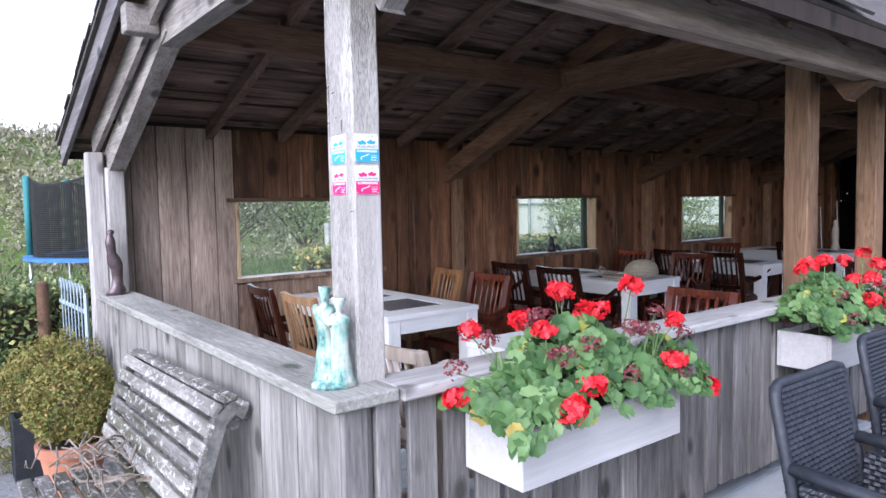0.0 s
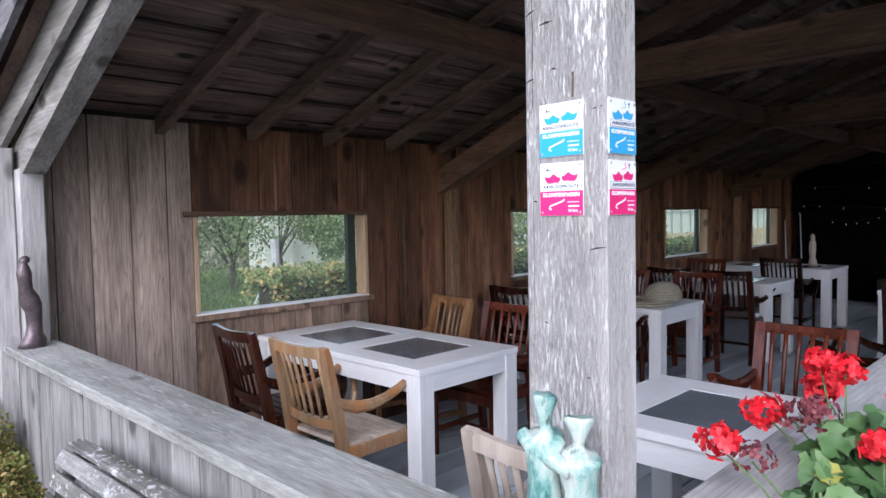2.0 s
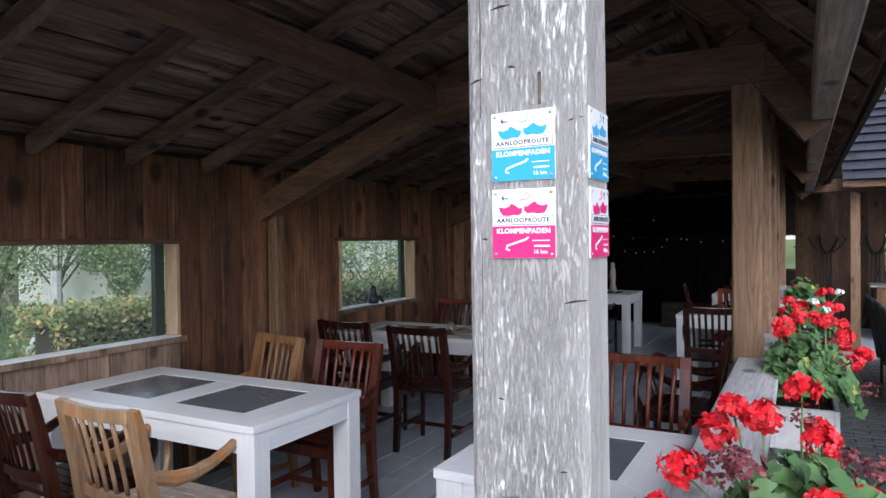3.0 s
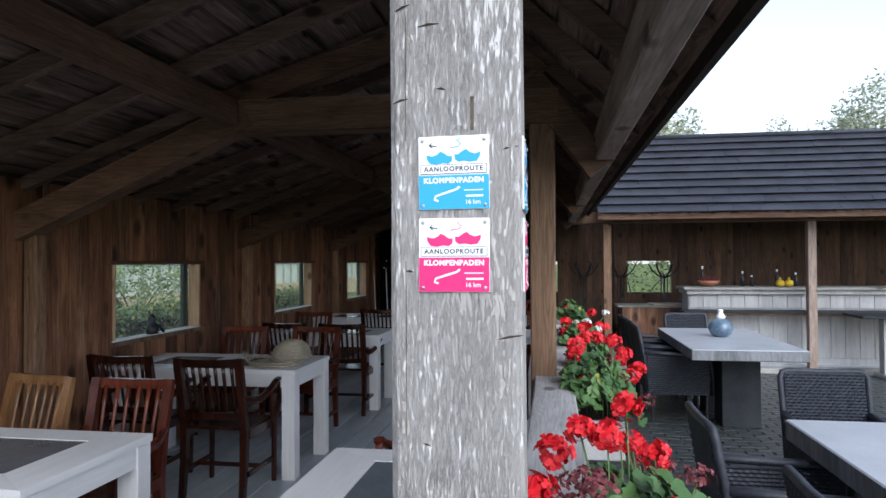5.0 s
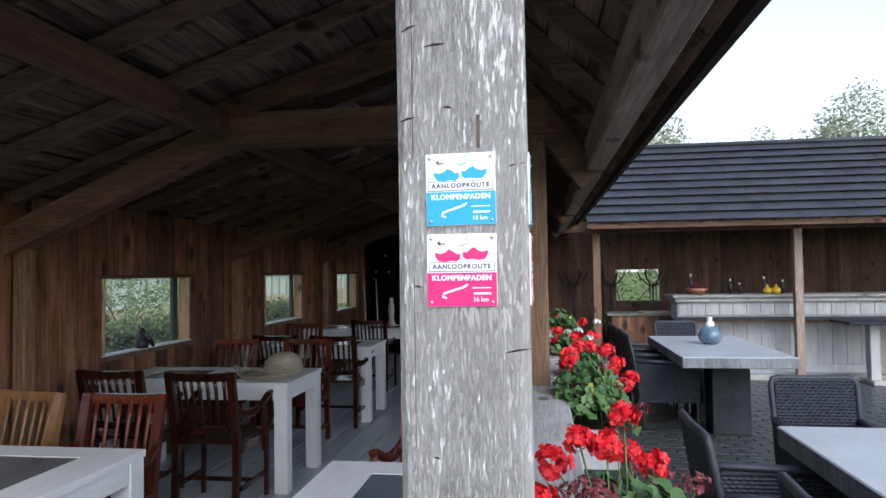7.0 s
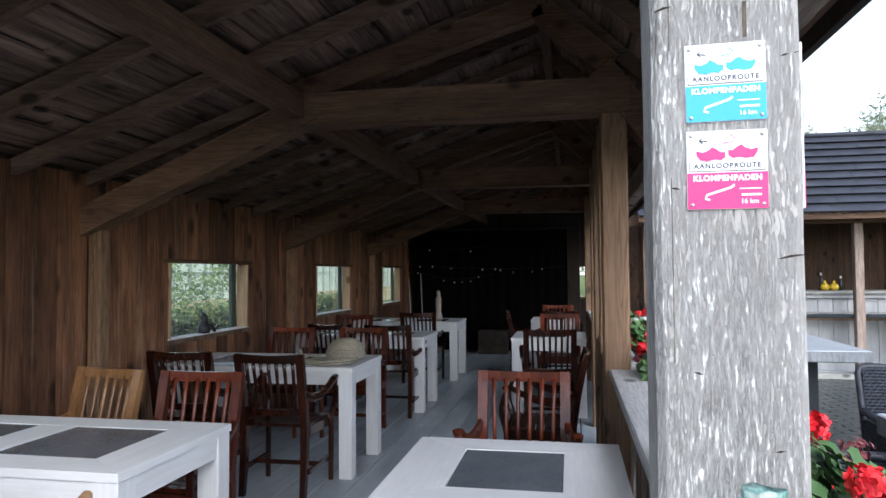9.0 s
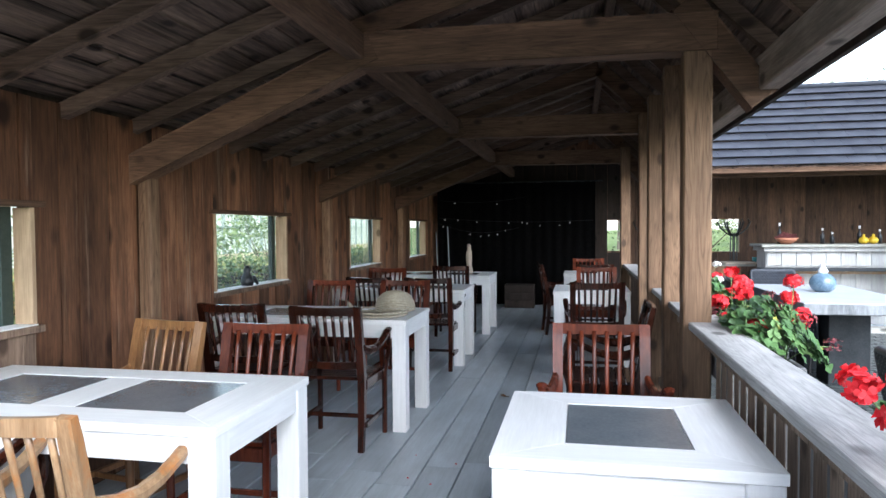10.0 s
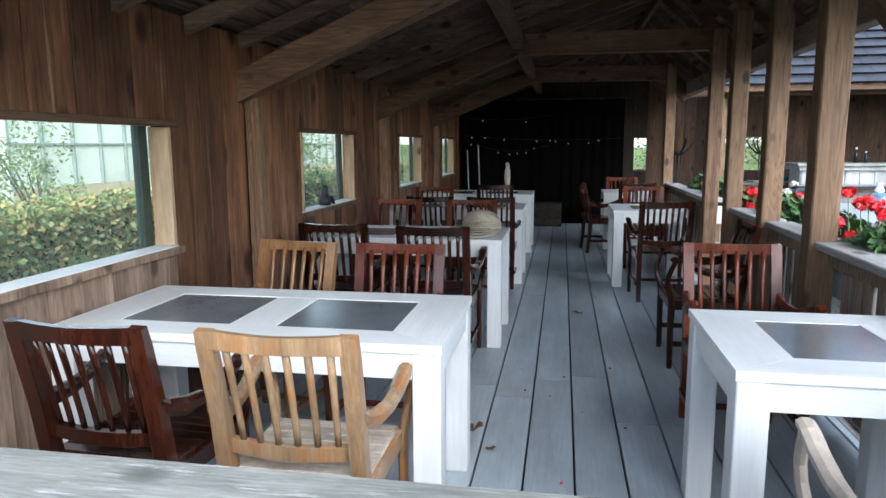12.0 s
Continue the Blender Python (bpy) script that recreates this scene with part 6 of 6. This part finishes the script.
def build_trampoline(x, y):
    t = thing("trampoline", "garden trampoline with blue pad and black safety net", "trampoline", at=pose(x, y, -0.06))
    R, pz, tz = 1.25, 0.88, 2.02
    ring = [(R * math.cos(a * math.pi / 16), R * math.sin(a * math.pi / 16)) for a in range(33)]
    bm = bmesh.new()
    sweep(bm, [(px, py, pz) for px, py in ring], 0.26, 0.05)
    part("pad", bm, M_BLUE_PAD, t, "blue padded rim")
    bm = bmesh.new()
    lathe(bm, [(R - 0.1, pz - 0.01), (R - 0.1, pz)], 32)
    part("mat", bm, M_NET, t)
    bm = bmesh.new()
    for k in range(32):
        (ax, ay), (bx, by) = ring[k], ring[k + 1]
        for j in range(40):
            sag = [0.13 * abs(math.sin((k + e) / 32 * math.pi * 6)) * (j / 40) ** 3 for e in (0, 1)]
            z0 = pz + 0.06 + (tz - pz - 0.08) * j / 39
            beam(bm, (ax, ay, z0 - sag[0]), (bx, by, z0 - sag[1]), 0.004, 0.0115 if j < 39 else 0.03)
        for j in range(7):
            f = j / 7
            cx, cy = ax + (bx - ax) * f, ay + (by - ay) * f
            low = 0.13 * abs(math.sin((k + f) / 32 * math.pi * 6))
            sweep(bm, [(cx, cy, pz), (cx, cy, tz - 0.02 - low)], 0.010, 0.010)
    tagged(part("net", bm, M_NET, t, "black safety net"), kind="stuff")
    for k in range(6):
        a = math.pi + k * math.pi / 3
        px, py = 1.03 * R * math.cos(a), 1.03 * R * math.sin(a)
        bm = bmesh.new()
        sweep(bm, [(px, py, pz + 0.05), (px, py, tz)], 0.085, 0.085, sides=10)
        part("foam_pole", bm, M_TEAL, t, "teal foam pole", True)
        bm = bmesh.new()
        sweep(bm, [(px, py, 0.0), (px, py, pz)], 0.045, 0.045, sides=8)
        part("leg", bm, M_GALV, t, "", True)


build_trampoline(2.59, 11.5)


def build_shrub(x, y, z0, radii, mat, n, leaf, label, kind_name="shrub"):
    s = thing(kind_name, label, "shrub" if kind_name == "shrub" else "tree", "garden shrubs" if kind_name == "shrub" else "trees", at=pose(x, y, z0))
    rng = random.Random(int(abs(x * 13 + y * 7)))
    h = radii[2]
    bm = bmesh.new()
    trunk_h = h * (0.5 if kind_name == "shrub" else 0.9)
    sweep(bm, [(0, 0, 0), (0.02 * h, 0, trunk_h * 0.5), (0, 0.02 * h, trunk_h)], [0.09 * h ** 0.5, 0.07 * h ** 0.5, 0.04 * h ** 0.5], [0.09 * h ** 0.5, 0.07 * h ** 0.5, 0.04 * h ** 0.5], sides=8)
    limbs = []
    for k in range(9):
        a, el = rng.uniform(0, 6.28), rng.uniform(0.3, 1.0)
        e = Vector((math.cos(a) * radii[0] * 0.75, math.sin(a) * radii[1] * 0.75, h * (0.6 + 0.9 * el)))
        b = Vector((0, 0, trunk_h * rng.uniform(0.4, 1.0)))
        sweep(bm, [b, b.lerp(e, 0.5) + Vector((0, 0, 0.06 * h)), e], [0.04 * h ** 0.5, 0.025 * h ** 0.5, 0.01], [0.04 * h ** 0.5, 0.025 * h ** 0.5, 0.01], sides=6)
        limbs.append(e)
    part("trunk", bm, M_BARK, s)
    clumps = [(e, rng.uniform(0.28, 0.5)) for e in limbs] + [(Vector((rng.uniform(-0.6, 0.6) * radii[0], rng.uniform(-0.6, 0.6) * radii[1], h * rng.uniform(0.5, 1.75))), rng.uniform(0.25, 0.5)) for _ in range(14)]
    pts = [shell_points(n // len(clumps), tuple(c), (radii[0] * f, radii[1] * f, h * f * 0.8), -1.0, 0.2) for c, f in clumps]
    pts = np.concatenate(pts)
    pts = pts[pts[:, 2] > 0.03]
    ob = new("crown", leaves_mesh("crown", pts, leaf, mat, 0.7, RNG, 0.5))
    ob.parent = s
    tagged(ob, kind="stuff")


for x, y, r, m in ((10.9, 9.4, (1.1, 0.9, 1.1), M_SHRUB), (16.5, 0.5, (1.3, 1.6, 1.1), M_SHRUB), (18.0, -1.5, (1.4, 1.6, 1.2), M_TREE), (13.4, 9.3, (1.2, 0.9, 1.0), M_SHRUB), (5.0, 14.5, (1.6, 1.2, 1.4), M_SCRUB), (3.0, 17.5, (1.4, 1.2, 1.3), M_SCRUB), (7.0, 14.6, (1.5, 1.3, 1.7), M_TREE), (8.7, 13.4, (0.9, 0.8, 1.2), M_SHRUB), (9.3, 16.5, (1.6, 1.4, 1.8), M_TREE), (-1.5, 18.0, (1.6, 1.3, 0.9), M_SCRUB)):
    build_shrub(x, y, -0.06, r, m, 1700 if x > 10 else 4600, 0.09, "loose green garden shrub behind the shelter" if m != M_SCRUB else "pale straggly reed shrub in the grass")
for x, y, r in ((6.95, 9.5, (0.5, 0.45, 0.95)), (10.9, 10.4, (0.7, 0.6, 1.1))):
    build_shrub(x, y, -0.06, r, M_TREE, 1300, 0.06, "slender young fruit tree with sparse leaves", "tree")
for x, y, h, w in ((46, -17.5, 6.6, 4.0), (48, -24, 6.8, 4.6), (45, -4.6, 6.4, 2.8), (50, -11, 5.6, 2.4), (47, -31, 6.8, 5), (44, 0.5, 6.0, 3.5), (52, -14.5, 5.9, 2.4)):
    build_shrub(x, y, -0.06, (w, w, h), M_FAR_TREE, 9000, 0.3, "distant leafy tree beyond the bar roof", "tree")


# scrub on the dike
def build_scrub():
    n = 42000
    x = RNG.uniform(-18, 14, n)
    y = RNG.uniform(19, 31, n)
    rise = np.clip((y - 20) / 9, 0, 1)
    z = -0.06 + 4.3 * rise * rise * (3 - 2 * rise) * np.where(x < 10, 1.0, 0.4)
    tuft = 0.5 + 0.5 * np.sin(x * 1.7 + np.sin(y * 2.1) * 2) * np.cos(y * 1.9 + x * 0.6)
    z += RNG.uniform(-0.1, 0.75, n) * tuft
    ob = new("scrub", leaves_mesh("scrub", np.stack([x, y, z], 1), 0.2, M_SCRUB, 1.6, RNG, 0.4))
    tagged(ob, "dry olive scrub covering the dike slope", "scrub", kind="stuff")
    n = 16000
    x = RNG.uniform(-6, 16, n)
    y = RNG.uniform(8.7, 19, n)
    ob = new("grass", leaves_mesh("grass", np.stack([x, y, RNG.uniform(-0.06, 0.16, n)], 1), 0.16, M_SHRUB, 2.5, RNG, 0.18))
    tagged(ob, "rough uncut meadow grass behind the hedge", "grass", kind="stuff")


build_scrub()


# greenhouse behind the hedge
def build_greenhouse():
    g = thing("greenhouse", "pale old greenhouse with white glazing bars", "greenhouse", at=pose(9.9, 12.6, -0.06))
    Lx, H = 27.0, 2.5
    part("plinth", boxed(0, Lx, 0, 0.16, 0, 0.75), plain("ochre_plaster", (0.42, 0.32, 0.19), (0.58, 0.48, 0.32), 0.9, 5, 0.2), g, "ochre plastered plinth")
    bar_mat = plain("grey_green_bars", (0.20, 0.24, 0.22), (0.34, 0.38, 0.35), 0.6, 8, 0.0)
    pane_mat = plain("milky_glass", (0.52, 0.53, 0.46), (0.74, 0.74, 0.65), 0.25, 2, 0.0)
    k = 0
    while k * 0.75 < Lx:
        x = k * 0.75
        part("glazing_bar", boxed(x - 0.025, x + 0.025, -0.01, 0.13, 0.75, H, bevel=0.004), bar_mat, g)
        for z0, z1 in ((0.76, 1.5), (1.53, H - 0.01)):
            part("pane", boxed(x + 0.027, x + 0.723, 0.05, 0.062, z0, z1), pane_mat, g)
        k += 1
    part("top_rail", boxed(0, Lx, -0.02, 0.14, H, H + 0.08, bevel=0.004), bar_mat, g)
    part("middle_rail", boxed(0, Lx, 0.0, 0.1, 1.5, 1.53), bar_mat, g)
    bm = bmesh.new()
    beam(bm, (Lx / 2, 0.0, H + 0.05), (Lx / 2, 3.2, H + 1.7), Lx, 0.02, (0, -1, 1))
    part("glass_roof", bm, pane_mat, g)
    part("end_wall", boxed(-0.05, 0.0, 0.0, 6.4, 0, H), pane_mat, g)


build_greenhouse()

# ---- boards of floors and walls ----
for a, b, y0, y1 in DECK_BOARDS:
    part("plank", boxed(a, b, y0 + 0.0015, y1 - 0.0015, -0.03, random.uniform(-0.002, 0.001), bevel=0.002), M_DECK, deck)
for x0, x1, z0, z1, o in WALL_BOARDS:
    part("plank", boxed(x0, x1, WALL_Y + o, WALL_Y + 0.022, z0, z1), M_WALL_GREY if x0 < 2.0 else M_WALL_SILL if x0 < 3.3 and z1 < 1.0 else M_WALL, wall)
# end wall boards: bar brown up to y 2.3, much darker beyond
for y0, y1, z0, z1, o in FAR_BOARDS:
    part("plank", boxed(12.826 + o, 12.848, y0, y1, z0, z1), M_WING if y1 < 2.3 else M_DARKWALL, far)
for y0, y1, o in LOW_BOARDS:
    part("plank", boxed(1.105 + o, 1.133, y0, y1, -0.03, 0.866), M_GREY, low)
    part("plank", boxed(1.202, 1.222 - o, y0, y1, 0.0, 0.866), M_GREY, low)
# pavers of the terrace: those by the tables as pieces, the rest joined
PAVER = boxed(-0.042, 0.042, -0.105, 0.105, 0.0, 0.03, bevel=0.005)
PAVER_MESH = mesh_of("paver", PAVER, M_PAVER)
rest_v, rest_f = [], []
rp = random.Random(17)
src_v = [v.co.copy() for v in PAVER_MESH.vertices]
src_f = [tuple(p.vertices) for p in PAVER_MESH.polygons]
i = 0
x = 2.3
while x < 10.12:
    y = -5.6 + (0.11 if i % 2 else 0.0)
    while y < 2.17:
        m = pose(x, y, -0.066 + rp.uniform(0, 0.005), rp.uniform(-1, 1), rp.uniform(-1.2, 1.2), rp.uniform(-1.2, 1.2))
        if 3.9 < x < 6.2 and -0.35 < y < 1.95:
            piece("paver", PAVER_MESH, terrace, m)
        else:
            b = len(rest_v)
            rest_v += [tuple(m @ v) for v in src_v]
            rest_f += [tuple(k + b for k in f) for f in src_f]
        y += 0.219
    x += 0.092
    i += 1
me = bpy.data.meshes.new("pavers")
me.from_pydata(rest_v, [], rest_f)
me.materials.append(M_PAVER)
ob = new("pavers", me)
ob.parent = terrace
tagged(ob, kind="stuff")
